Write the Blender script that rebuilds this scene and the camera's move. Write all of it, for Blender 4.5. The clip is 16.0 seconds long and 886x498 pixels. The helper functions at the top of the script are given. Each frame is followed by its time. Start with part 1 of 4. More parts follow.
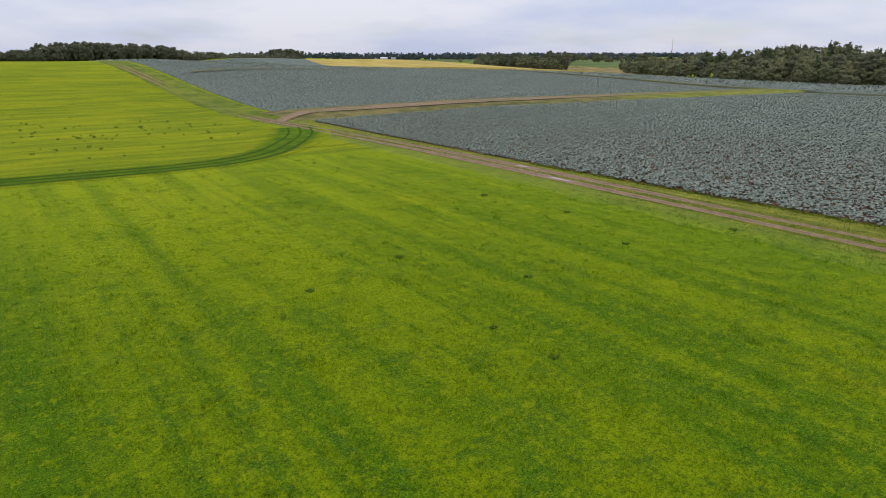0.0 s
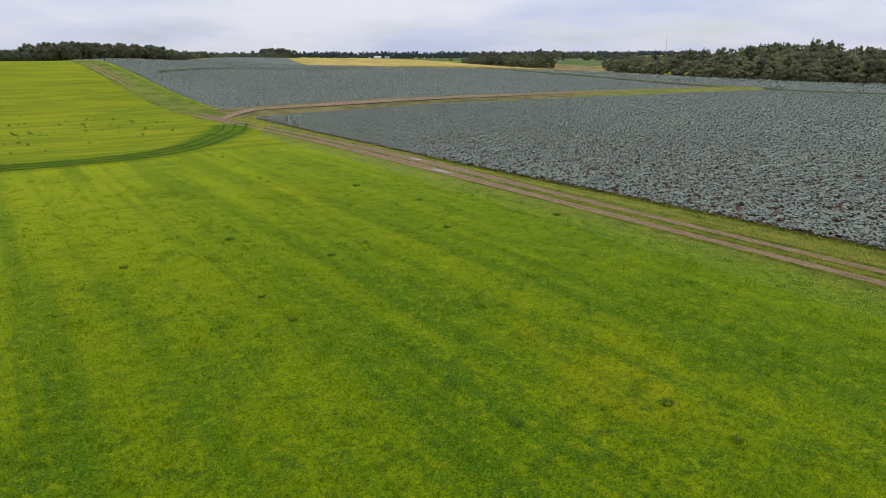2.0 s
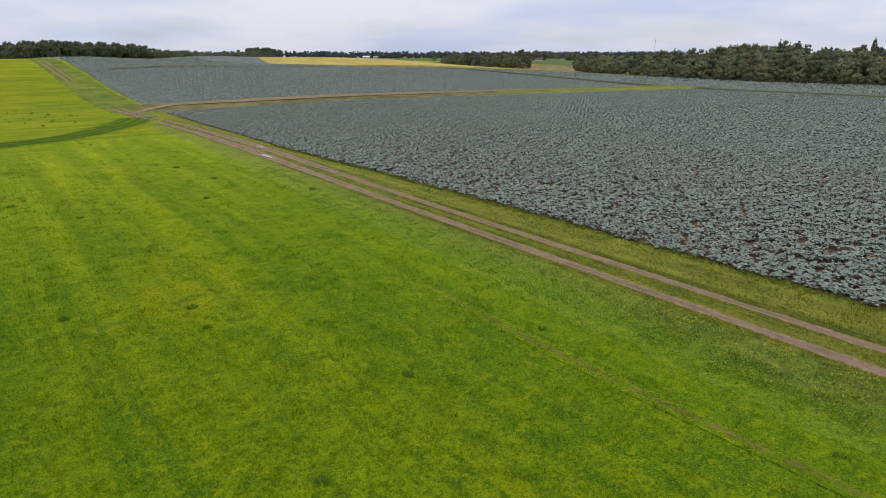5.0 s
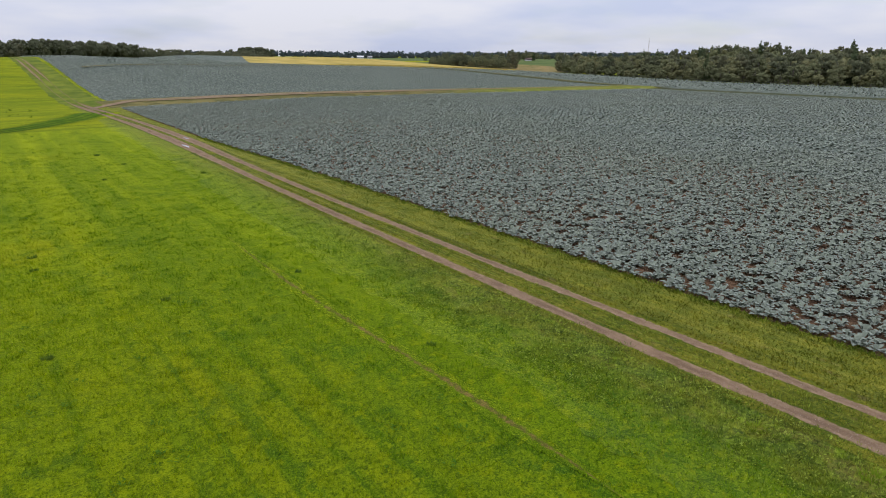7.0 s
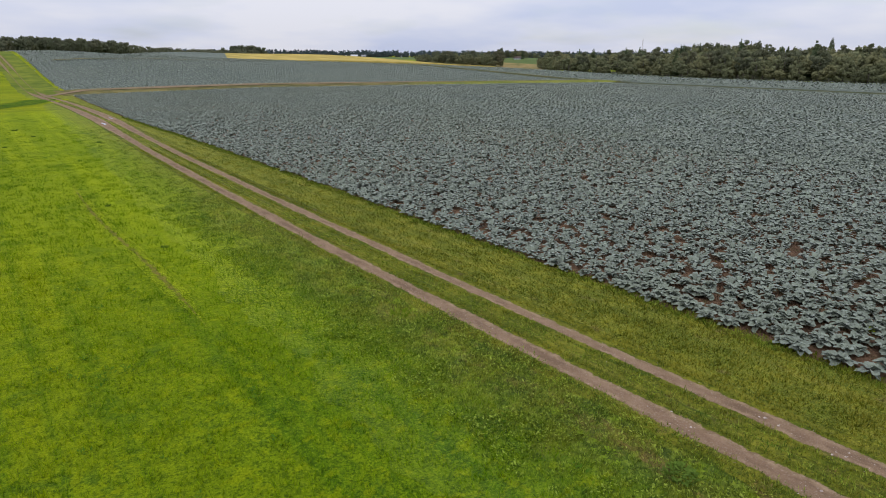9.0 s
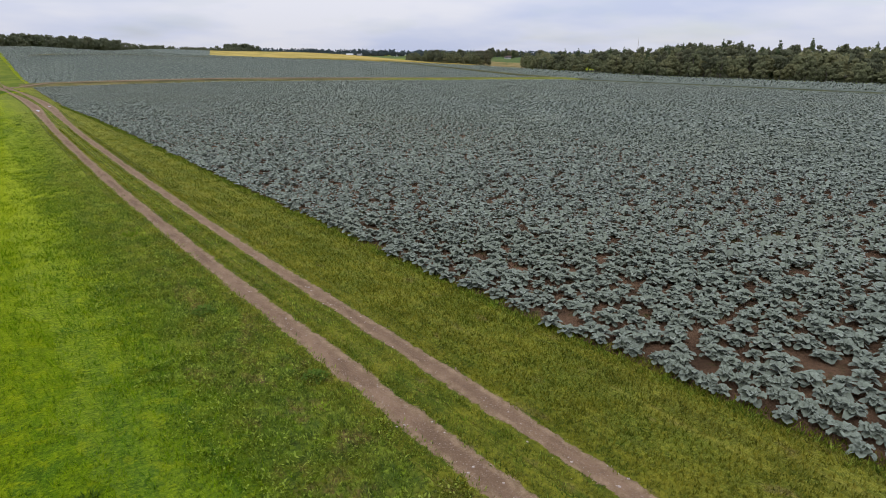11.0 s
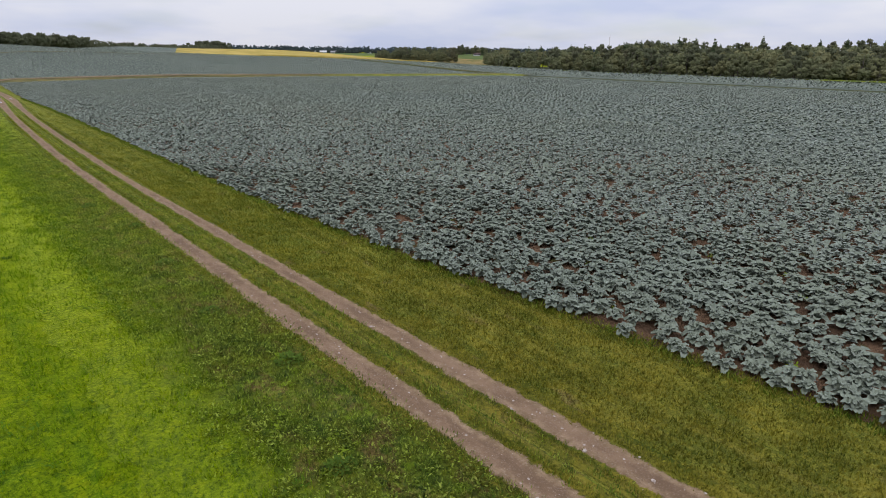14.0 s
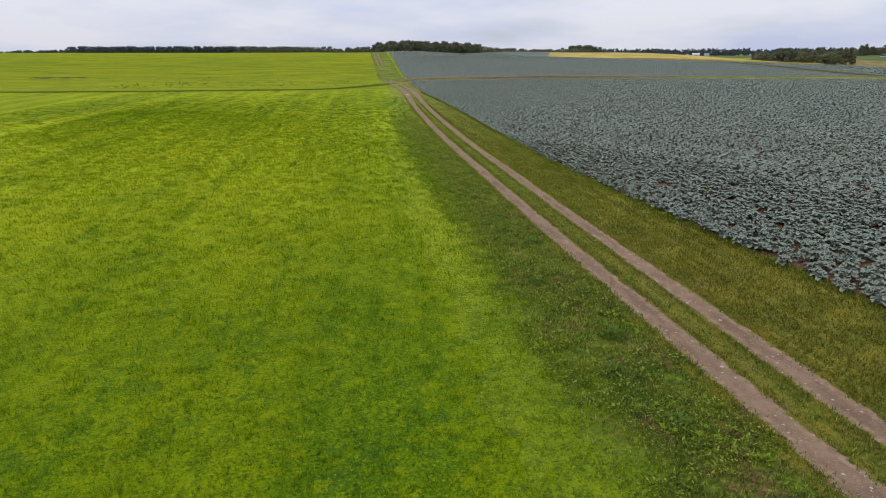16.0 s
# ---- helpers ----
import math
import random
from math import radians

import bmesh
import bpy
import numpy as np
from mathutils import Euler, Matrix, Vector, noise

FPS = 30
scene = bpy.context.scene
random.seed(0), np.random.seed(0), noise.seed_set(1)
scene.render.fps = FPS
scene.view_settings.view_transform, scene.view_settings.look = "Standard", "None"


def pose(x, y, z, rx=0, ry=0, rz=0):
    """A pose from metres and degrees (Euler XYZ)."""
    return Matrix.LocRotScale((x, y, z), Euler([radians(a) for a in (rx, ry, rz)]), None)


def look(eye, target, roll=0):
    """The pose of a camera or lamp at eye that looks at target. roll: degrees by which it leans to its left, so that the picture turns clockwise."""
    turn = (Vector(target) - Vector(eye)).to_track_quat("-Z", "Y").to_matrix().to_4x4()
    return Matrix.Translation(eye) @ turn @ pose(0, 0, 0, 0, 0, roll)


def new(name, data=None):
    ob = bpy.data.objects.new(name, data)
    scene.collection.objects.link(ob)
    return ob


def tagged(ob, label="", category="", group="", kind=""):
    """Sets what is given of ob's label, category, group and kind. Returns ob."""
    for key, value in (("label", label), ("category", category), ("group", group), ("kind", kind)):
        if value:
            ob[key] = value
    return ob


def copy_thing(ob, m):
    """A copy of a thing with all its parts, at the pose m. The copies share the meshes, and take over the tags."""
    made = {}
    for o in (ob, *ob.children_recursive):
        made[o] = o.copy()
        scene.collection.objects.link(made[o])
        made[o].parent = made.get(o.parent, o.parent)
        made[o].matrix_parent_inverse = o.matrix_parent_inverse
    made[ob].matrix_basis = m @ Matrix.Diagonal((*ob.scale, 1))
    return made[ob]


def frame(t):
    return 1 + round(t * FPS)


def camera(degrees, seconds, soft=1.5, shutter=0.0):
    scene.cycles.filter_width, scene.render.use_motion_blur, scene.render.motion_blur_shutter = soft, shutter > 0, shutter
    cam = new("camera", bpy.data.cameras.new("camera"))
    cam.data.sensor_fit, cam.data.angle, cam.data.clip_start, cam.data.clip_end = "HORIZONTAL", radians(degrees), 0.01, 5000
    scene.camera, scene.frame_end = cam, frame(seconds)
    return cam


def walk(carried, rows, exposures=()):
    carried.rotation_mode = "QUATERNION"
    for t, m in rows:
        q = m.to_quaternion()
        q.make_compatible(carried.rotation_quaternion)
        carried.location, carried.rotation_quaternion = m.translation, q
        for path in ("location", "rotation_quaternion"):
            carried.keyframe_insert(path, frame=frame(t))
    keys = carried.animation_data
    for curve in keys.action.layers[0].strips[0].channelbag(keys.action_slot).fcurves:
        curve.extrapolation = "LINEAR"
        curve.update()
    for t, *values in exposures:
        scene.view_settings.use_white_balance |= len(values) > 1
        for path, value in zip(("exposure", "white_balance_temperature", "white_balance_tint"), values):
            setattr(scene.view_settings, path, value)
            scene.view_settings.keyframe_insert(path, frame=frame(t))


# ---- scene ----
cam = camera(69.23, 16.0, soft=1.0)
PATH = [
    (0.0, (-39.409, 64.235, 10.062), (-33.873, 72.052, 7.190), -0.16),
    (0.5, (-38.265, 62.303, 10.069), (-32.720, 70.113, 7.196), -0.20),
    (1.0, (-36.779, 60.252, 10.071), (-31.236, 68.060, 7.188), -0.29),
    (1.5, (-35.006, 58.103, 10.021), (-29.459, 65.907, 7.135), -0.30),
    (2.0, (-33.036, 55.836, 9.948), (-27.487, 63.638, 7.061), -0.31),
    (2.5, (-30.906, 53.458, 9.918), (-25.351, 61.253, 7.023), -0.36),
    (3.0, (-28.851, 50.959, 9.895), (-23.283, 58.745, 7.004), -0.30),
    (3.5, (-27.144, 48.375, 9.864), (-21.565, 56.151, 6.966), -0.33),
    (3.7, (-26.546, 47.313, 9.876), (-20.967, 55.083, 6.960), -0.48),
    (5.8, (-21.674, 35.488, 9.553), (-16.059, 43.250, 6.686), 0.05),
    (6.0, (-21.215, 34.351, 9.579), (-15.605, 42.114, 6.707), -0.09),
    (6.5, (-20.064, 31.556, 9.570), (-14.444, 39.313, 6.698), 0.08),
    (7.0, (-18.777, 28.705, 9.595), (-13.148, 36.451, 6.710), 0.10),
    (7.5, (-17.388, 25.844, 9.520), (-11.754, 33.589, 6.643), 0.15),
    (8.0, (-15.977, 22.983, 9.061), (-10.337, 30.721, 6.179), 0.18),
    (8.5, (-14.489, 20.053, 8.462), (-8.849, 27.789, 5.573), 0.14),
    (9.0, (-12.951, 17.043, 7.867), (-7.304, 24.775, 4.980), 0.18),
    (9.5, (-11.280, 14.080, 7.336), (-5.636, 21.808, 4.435), 0.16),
    (10.0, (-9.631, 11.077, 7.161), (-3.987, 18.804, 4.255), 0.22),
    (10.2, (-9.049, 9.842, 7.159), (-3.406, 17.574, 4.265), 0.24),
    (12.3, (-6.668, -2.757, 7.318), (-0.996, 4.951, 4.419), 0.64),
    (12.5, (-6.708, -3.935, 7.348), (-1.046, 3.777, 4.438), 0.42),
    (13.0, (-7.005, -6.796, 7.410), (-1.348, 0.915, 4.489), 0.45),
    (13.5, (-7.491, -9.575, 7.415), (-1.727, -1.941, 4.501), 0.55),
    (14.0, (-8.103, -12.331, 7.466), (-2.204, -4.808, 4.535), 0.44),
    (14.5, (-8.737, -14.960, 7.401), (-3.109, -7.226, 4.483), 0.36),
    (15.0, (-9.098, -17.559, 7.356), (-4.464, -9.191, 4.437), 0.16),
    (15.5, (-9.103, -20.048, 7.261), (-6.044, -10.983, 4.352), -0.06),
    (16.0, (-8.639, -22.431, 7.179), (-7.479, -12.928, 4.289), -0.26),
]
walk(cam, [(t, look(eye, target, roll)) for t, eye, target, roll in PATH])

# ---- world and light: a bright overcast sky ----
SUN_ELEVATION, SUN_TURN = 48.0, 250.0
world = bpy.data.worlds.new("world")
scene.world = world
world.use_nodes = True
wt = world.node_tree
wt.nodes.clear()


def wnode(kind, **sockets):
    n = wt.nodes.new(kind)
    for key, value in sockets.items():
        n.inputs[key.replace("_", " ")].default_value = value
    return n


w_out = wnode("ShaderNodeOutputWorld")
w_bg = wnode("ShaderNodeBackground", Strength=0.106)
sky = wt.nodes.new("ShaderNodeTexSky")
sky.sky_type, sky.sun_disc = "NISHITA", False
sky.sun_elevation, sky.sun_rotation = radians(SUN_ELEVATION), radians(SUN_TURN)
w_co = wt.nodes.new("ShaderNodeTexCoord")
w_sep = wt.nodes.new("ShaderNodeSeparateXYZ")
wt.links.new(w_co.outputs["Generated"], w_sep.inputs[0])
# flat cloud layer: the way divided by its height, so that clouds flatten towards the horizon
w_h = wt.nodes.new("ShaderNodeMath")
w_h.operation = "MAXIMUM"
w_h.inputs[1].default_value = 0.0
wt.links.new(w_sep.outputs["Z"], w_h.inputs[0])
w_h2 = wt.nodes.new("ShaderNodeMath")
w_h2.operation = "ADD"
w_h2.inputs[1].default_value = 0.2
wt.links.new(w_h.outputs[0], w_h2.inputs[0])
w_div = wt.nodes.new("ShaderNodeVectorMath")
w_div.operation = "DIVIDE"
w_cmb = wt.nodes.new("ShaderNodeCombineXYZ")
for k in range(3):
    wt.links.new(w_h2.outputs[0], w_cmb.inputs[k])
wt.links.new(w_co.outputs["Generated"], w_div.inputs[0])
wt.links.new(w_cmb.outputs[0], w_div.inputs[1])
w_n1 = wnode("ShaderNodeTexNoise", Scale=0.9, Detail=4.0, Roughness=0.5)
w_n2 = wnode("ShaderNodeTexNoise", Scale=1.5, Detail=3.0, Roughness=0.45)
wt.links.new(w_div.outputs[0], w_n1.inputs["Vector"])
wt.links.new(w_div.outputs[0], w_n2.inputs["Vector"])
w_r1 = wt.nodes.new("ShaderNodeValToRGB")
w_r1.color_ramp.elements[0].position, w_r1.color_ramp.elements[1].position = 0.34, 0.6
w_r1.color_ramp.elements[0].color = (5.0, 5.5, 7.3, 1)
w_r1.color_ramp.elements[1].color = (6.9, 6.98, 7.8, 1)
wt.links.new(w_n1.outputs["Fac"], w_r1.inputs[0])
w_r2 = wt.nodes.new("ShaderNodeValToRGB")
w_r2.color_ramp.elements[0].position, w_r2.color_ramp.elements[1].position = 0.27, 0.46
w_r2.color_ramp.elements[0].color, w_r2.color_ramp.elements[1].color = (0.66,) * 3 + (1,), (0.95,) * 3 + (1,)
wt.links.new(w_n2.outputs["Fac"], w_r2.inputs[0])
# an overcast sky is brighter overhead than at the horizon
w_zen = wt.nodes.new("ShaderNodeMath")
w_zen.operation = "MULTIPLY_ADD"
w_zen.inputs[1].default_value, w_zen.inputs[2].default_value = 1.5, 0.97
wt.links.new(w_h.outputs[0], w_zen.inputs[0])
w_mul = wt.nodes.new("ShaderNodeVectorMath")
w_mul.operation = "SCALE"
wt.links.new(w_r1.outputs[0], w_mul.inputs[0])
wt.links.new(w_zen.outputs[0], w_mul.inputs["Scale"])
w_mix = wt.nodes.new("ShaderNodeMix")
w_mix.data_type = "RGBA"
wt.links.new(w_r2.outputs[0], w_mix.inputs["Factor"])
wt.links.new(sky.outputs[0], w_mix.inputs["A"])
wt.links.new(w_mul.outputs[0], w_mix.inputs["B"])
wt.links.new(w_mix.outputs["Result"], w_bg.inputs["Color"])
wt.links.new(w_bg.outputs[0], w_out.inputs["Surface"])

sun = new("sun", bpy.data.lights.new("sun", "SUN"))
sun.data.energy, sun.data.angle, sun.data.color = 1.0, radians(16), (1.0, 0.96, 0.9)
sun.matrix_basis = pose(0, 0, 60, 90 - SUN_ELEVATION, 0, 180 - SUN_TURN)


# ---- small helpers of this scene ----
def material(name):
    m = bpy.data.materials.new(name)
    m.use_nodes = True
    return m


class Nodes:
    """Short calls for one material's nodes. Places are world metres: every object stands unscaled."""

    def __init__(self, m):
        self.t = m.node_tree
        self.bsdf = self.t.nodes["Principled BSDF"]
        self.place = self.t.nodes.new("ShaderNodeNewGeometry").outputs["Position"]

    def put(self, socket, value):
        if isinstance(value, bpy.types.NodeSocket):
            self.t.links.new(value, socket)
        else:
            socket.default_value = value

    def noise(self, scale, detail=3.0, rough=0.55, stretch=None, shift=(0, 0, 0), warp=0.0):
        co = self.place
        if stretch:
            mp = self.t.nodes.new("ShaderNodeMapping")
            mp.inputs["Scale"].default_value = stretch
            mp.inputs["Location"].default_value = shift
            self.put(mp.inputs[0], co)
            co = mp.outputs[0]
        n = self.t.nodes.new("ShaderNodeTexNoise")
        self.put(n.inputs["Vector"], co)
        for key, value in (("Scale", scale), ("Detail", detail), ("Roughness", rough), ("Distortion", warp)):
            n.inputs[key].default_value = value
        return n.outputs["Fac"]

    def ramp(self, value, low, high, a=0.0, b=1.0):
        n = self.t.nodes.new("ShaderNodeMapRange")
        n.interpolation_type = "SMOOTHSTEP"
        self.put(n.inputs["Value"], value)
        for key, v in (("From Min", low), ("From Max", high), ("To Min", a), ("To Max", b)):
            n.inputs[key].default_value = v
        return n.outputs["Result"]

    def cells(self, scale, shift=(0, 0, 0)):
        """One random value for each small uneven cell."""
        mp = self.t.nodes.new("ShaderNodeMapping")
        mp.inputs["Location"].default_value = shift
        self.put(mp.inputs[0], self.place)
        n = self.t.nodes.new("ShaderNodeTexVoronoi")
        n.inputs["Scale"].default_value = scale
        self.put(n.inputs["Vector"], mp.outputs[0])
        s = self.t.nodes.new("ShaderNodeSeparateXYZ")
        self.put(s.inputs[0], n.outputs["Color"])
        return s.outputs[0]

    def wear(self):
        n = self.t.nodes.new("ShaderNodeAttribute")
        n.attribute_name = "wear"
        return n.outputs["Fac"]

    def math(self, op, a, b=0.0):
        n = self.t.nodes.new("ShaderNodeMath")
        n.operation = op
        self.put(n.inputs[0], a)
        self.put(n.inputs[1], b)
        return n.outputs[0]

    def mix(self, f, a, b, blend="MIX"):
        n = self.t.nodes.new("ShaderNodeMix")
        n.data_type, n.blend_type = "RGBA", blend
        self.put(n.inputs["Factor"], f)
        for key, c in (("A", a), ("B", b)):
            self.put(n.inputs[key], c if isinstance(c, bpy.types.NodeSocket) else (*c, 1))
        return n.outputs["Result"]

    def axis(self, k):
        n = self.t.nodes.new("ShaderNodeSeparateXYZ")
        self.put(n.inputs[0], self.place)
        return n.outputs[k]

    def island(self):
        return self.t.nodes.new("ShaderNodeNewGeometry").outputs["Random Per Island"]

    def chance(self):
        return self.t.nodes.new("ShaderNodeObjectInfo").outputs["Random"]

    def bump(self, height, strength=0.5, distance=0.05):
        n = self.t.nodes.new("ShaderNodeBump")
        n.inputs["Strength"].default_value, n.inputs["Distance"].default_value = strength, distance
        self.put(n.inputs["Height"], height)
        self.put(self.bsdf.inputs["Normal"], n.outputs[0])

    def finish(self, colour, rough=0.85, gloss=0.3):
        self.put(self.bsdf.inputs["Base Color"], colour)
        self.put(self.bsdf.inputs["Roughness"], rough)
        self.bsdf.inputs["Specular IOR Level"].default_value = gloss

    def velvet(self, weight, tint=(0.80, 0.86, 0.03)):
        """The soft bright look of grass seen along its tips, or of a waxy leaf."""
        self.put(self.bsdf.inputs["Sheen Weight"], weight)
        self.bsdf.inputs["Sheen Roughness"].default_value = 0.29
        self.bsdf.inputs["Sheen Tint"].default_value = (*tint, 1)

    def leafy(self, colour, rough=0.7, gloss=0.15, share=0.45):
        """A thin leaf: part of the light comes through it."""
        self.finish(colour, rough, gloss)
        thin = self.t.nodes.new("ShaderNodeBsdfTranslucent")
        both = self.t.nodes.new("ShaderNodeMixShader")
        self.put(thin.inputs["Color"], colour)
        both.inputs[0].default_value = share
        self.t.links.new(self.bsdf.outputs[0], both.inputs[1])
        self.t.links.new(thin.outputs[0], both.inputs[2])
        self.t.links.new(both.outputs[0], self.t.nodes["Material Output"].inputs["Surface"])


def sheet(name, verts, faces, mat, smooth=False):
    me = bpy.data.meshes.new(name)
    me.from_pydata(verts, [], faces)
    me.materials.append(mat)
    if smooth:
        me.polygons.foreach_set("use_smooth", [True] * len(me.polygons))
    me.update()
    return me


def soup(name, verts, size, mat, smooth=False):
    """A mesh of loose faces: verts (n, 3), every `size` of them one face."""
    me = bpy.data.meshes.new(name)
    n = len(verts)
    me.vertices.add(n)
    me.vertices.foreach_set("co", np.asarray(verts, np.float32).ravel())
    me.loops.add(n)
    me.loops.foreach_set("vertex_index", np.arange(n, dtype=np.int32))
    me.polygons.add(n // size)
    me.polygons.foreach_set("loop_start", np.arange(0, n, size, dtype=np.int32))
    me.materials.append(mat)
    me.update(calc_edges=True)
    return me


def many(name, base_v, base_f, mats, mat, smooth=False):
    """One mesh of many copies of a small shape: base_v (v, 3), base_f (f, 3), mats (n, 3, 4)."""
    base_v, base_f = np.asarray(base_v, float), np.asarray(base_f, np.int32)
    n, v, f = len(mats), len(base_v), len(base_f)
    co = np.einsum("nij,vj->nvi", mats[:, :, :3], base_v) + mats[:, None, :, 3]
    fa = base_f[None] + (np.arange(n, dtype=np.int32) * v)[:, None, None]
    me = bpy.data.meshes.new(name)
    me.vertices.add(n * v)
    me.vertices.foreach_set("co", co.astype(np.float32).ravel())
    k = base_f.shape[1]
    me.loops.add(n * f * k)
    me.loops.foreach_set("vertex_index", fa.ravel())
    me.polygons.add(n * f)
    me.polygons.foreach_set("loop_start", np.arange(0, n * f * k, k, dtype=np.int32))
    if smooth:
        me.polygons.foreach_set("use_smooth", [True] * (n * f))
    me.materials.append(mat)
    me.update(calc_edges=True)
    return me


def joined(name, meshes, mat):
    """Meshes given as (verts, faces of one size) joined into one."""
    out_v, out_f, at = [], [], 0
    for v, f in meshes:
        out_v += [tuple(p) for p in v]
        out_f += [tuple(i + at for i in q) for q in f]
        at += len(v)
    return sheet(name, out_v, out_f, mat)


def part(name, me, parent, label=""):
    ob = new(name, me)
    ob.parent = parent
    return tagged(ob, label) if label else ob


def empty(name, x, y, z):
    ob = new(name)
    ob.empty_display_size = 0.3
    ob.matrix_basis = pose(x, y, z)
    return ob


def turns(xs, ys, zs, yaw, size, lean=0.0, tall=1.0):
    """Placing matrices (n, 3, 4) from places, yaw and size."""
    n = len(xs)
    c, s = np.cos(yaw), np.sin(yaw)
    m = np.zeros((n, 3, 4))
    size = np.broadcast_to(size, n)
    tall = np.broadcast_to(tall, n)
    m[:, 0, 0], m[:, 0, 1] = c * size, -s * size
    m[:, 1, 0], m[:, 1, 1] = s * size, c * size
    m[:, 2, 2] = size * tall
    m[:, 2, 0] = lean * size
    m[:, 0, 3], m[:, 1, 3], m[:, 2, 3] = xs, ys, zs
    return m


def ease(a, b, v):
    t = np.clip((v - a) / (b - a), 0, 1)
    return t * t * (3 - 2 * t)


def wobble(x, y, size=1.0, seed=0.0):
    """Smooth noise in -1..1 over arrays."""
    x, y = np.asarray(x, float) / size + seed * 7.31, np.asarray(y, float) / size - seed * 3.17
    return (np.sin(x * 1.3 + 2.1 * np.sin(y * 0.7 + seed)) + np.sin(y * 1.7 + 1.7 * np.sin(x * 0.9 - seed))
            + np.sin((x + y) * 0.8 + 1.3 * np.sin((x - y) * 1.1))) / 3


def land(x, y):
    """Height of the land: nearly level by the track, a long rise to the north, a low valley to the east."""
    x, y = np.asarray(x, float), np.asarray(y, float)
    base = 0.7 * np.tanh(x / 40) - 0.0115 * np.clip(x - 45, 0, 150) - 0.008 * np.clip(x - 195, 0, 200)
    rise = (8.8 + np.clip(-x, 0, 250) * 0.004) * (1 - ease(60, 330, x))
    far = 6.0 * ease(200, 400, x) * ease(700, 1400, y) + (7.5 + 0.5 * ease(150, 230, y)) * ease(270, 500, x) * (1 - ease(300, 400, y)) + 0.40 * ease(60, 150, y) * ease(4, 40, -x)
    hold = ease(60, 120, x)
    far = far - np.interp(x, [20, 60, 120, 180, 240], [0, 2.6, 2.5, 1.0, 0]) * ease(210, 322, y) * (1 - ease(330, 460, y))
    far = far + 1.4 * ease(350, 470, y) * hold * (1 - ease(200, 300, x)) * (1 - ease(520, 760, y))
    far = far + 3.2 * np.exp(-((x - 228) / 70) ** 2 - ((y - 460) / 90) ** 2)
    far = far + 6.5 * np.exp(-((x - 556) / 140) ** 2 - ((y - 680) / 140) ** 2)
    return base + rise * ease(172, 325, y) - 5.0 * ease(0, 1, (y - 350 - 170 * hold) / (270 - 30 * hold)) * (1 - ease(60, 330, x)) + far


# the middle line of the track, and the cabbage field's edge, by distance along the track
LINE_Y = [-60, -20, -13, -5, 3, 10, 18, 30, 40, 50, 60, 70, 80, 90, 100, 112, 130, 145, 157, 167, 185, 240, 283, 330]
LINE_X = [2.4, 0.75, 0.45, 0.15, -0.02, -0.2, -0.28, -0.48, -0.55, -0.45, -0.36, -0.2, 0.05, 0.35, 0.75, 1.05, 0.95, 0.5, 0.0, -0.5, -0.85, -0.95, -1.5, -1.6]
EDGE_Y = [-60, -25, -8, -2, 4, 10, 18, 27, 45, 60, 85, 95, 106, 140, 168]
EDGE_X = [9.0, 7.0, 6.15, 5.6, 5.2, 4.8, 4.4, 4.3, 4.2, 4.25, 4.1, 3.7, 3.5, 3.9, 4.6]


def line(y):
    k = (-6.0, -3.0, 0.0, 3.0, 6.0)
    return sum(np.interp(np.asarray(y) + d, LINE_Y, LINE_X) for d in k) / len(k)


def edge(y):
    return np.interp(y, EDGE_Y, EDGE_X)


def ribbon(ys, left, right, lift, cols=2, dip=0.0):
    """A strip of quads along y between two edges, laid on the land; dip: how deep its middle lies."""
    v, f = [], []
    for i, y in enumerate(ys):
        for k in range(cols + 1):
            q = k / cols
            x = left[i] * (1 - q) + right[i] * q
            v.append((x, y, float(land(x, y)) + lift - dip * math.sin(math.pi * q)))
    for i in range(len(ys) - 1):
        for k in range(cols):
            a = i * (cols + 1) + k
            f.append((a, a + 1, a + cols + 2, a + cols + 1))
    return v, f


def quilt(xs, ys, lift):
    """A grid of quads laid on the land."""
    gx, gy = np.meshgrid(xs, ys)
    gz = land(gx, gy) + lift
    v = list(zip(gx.ravel().tolist(), gy.ravel().tolist(), gz.ravel().tolist()))
    n = len(xs)
    f = [(j * n + i, j * n + i + 1, (j + 1) * n + i + 1, (j + 1) * n + i) for j in range(len(ys) - 1) for i in range(n - 1)]
    return v, f


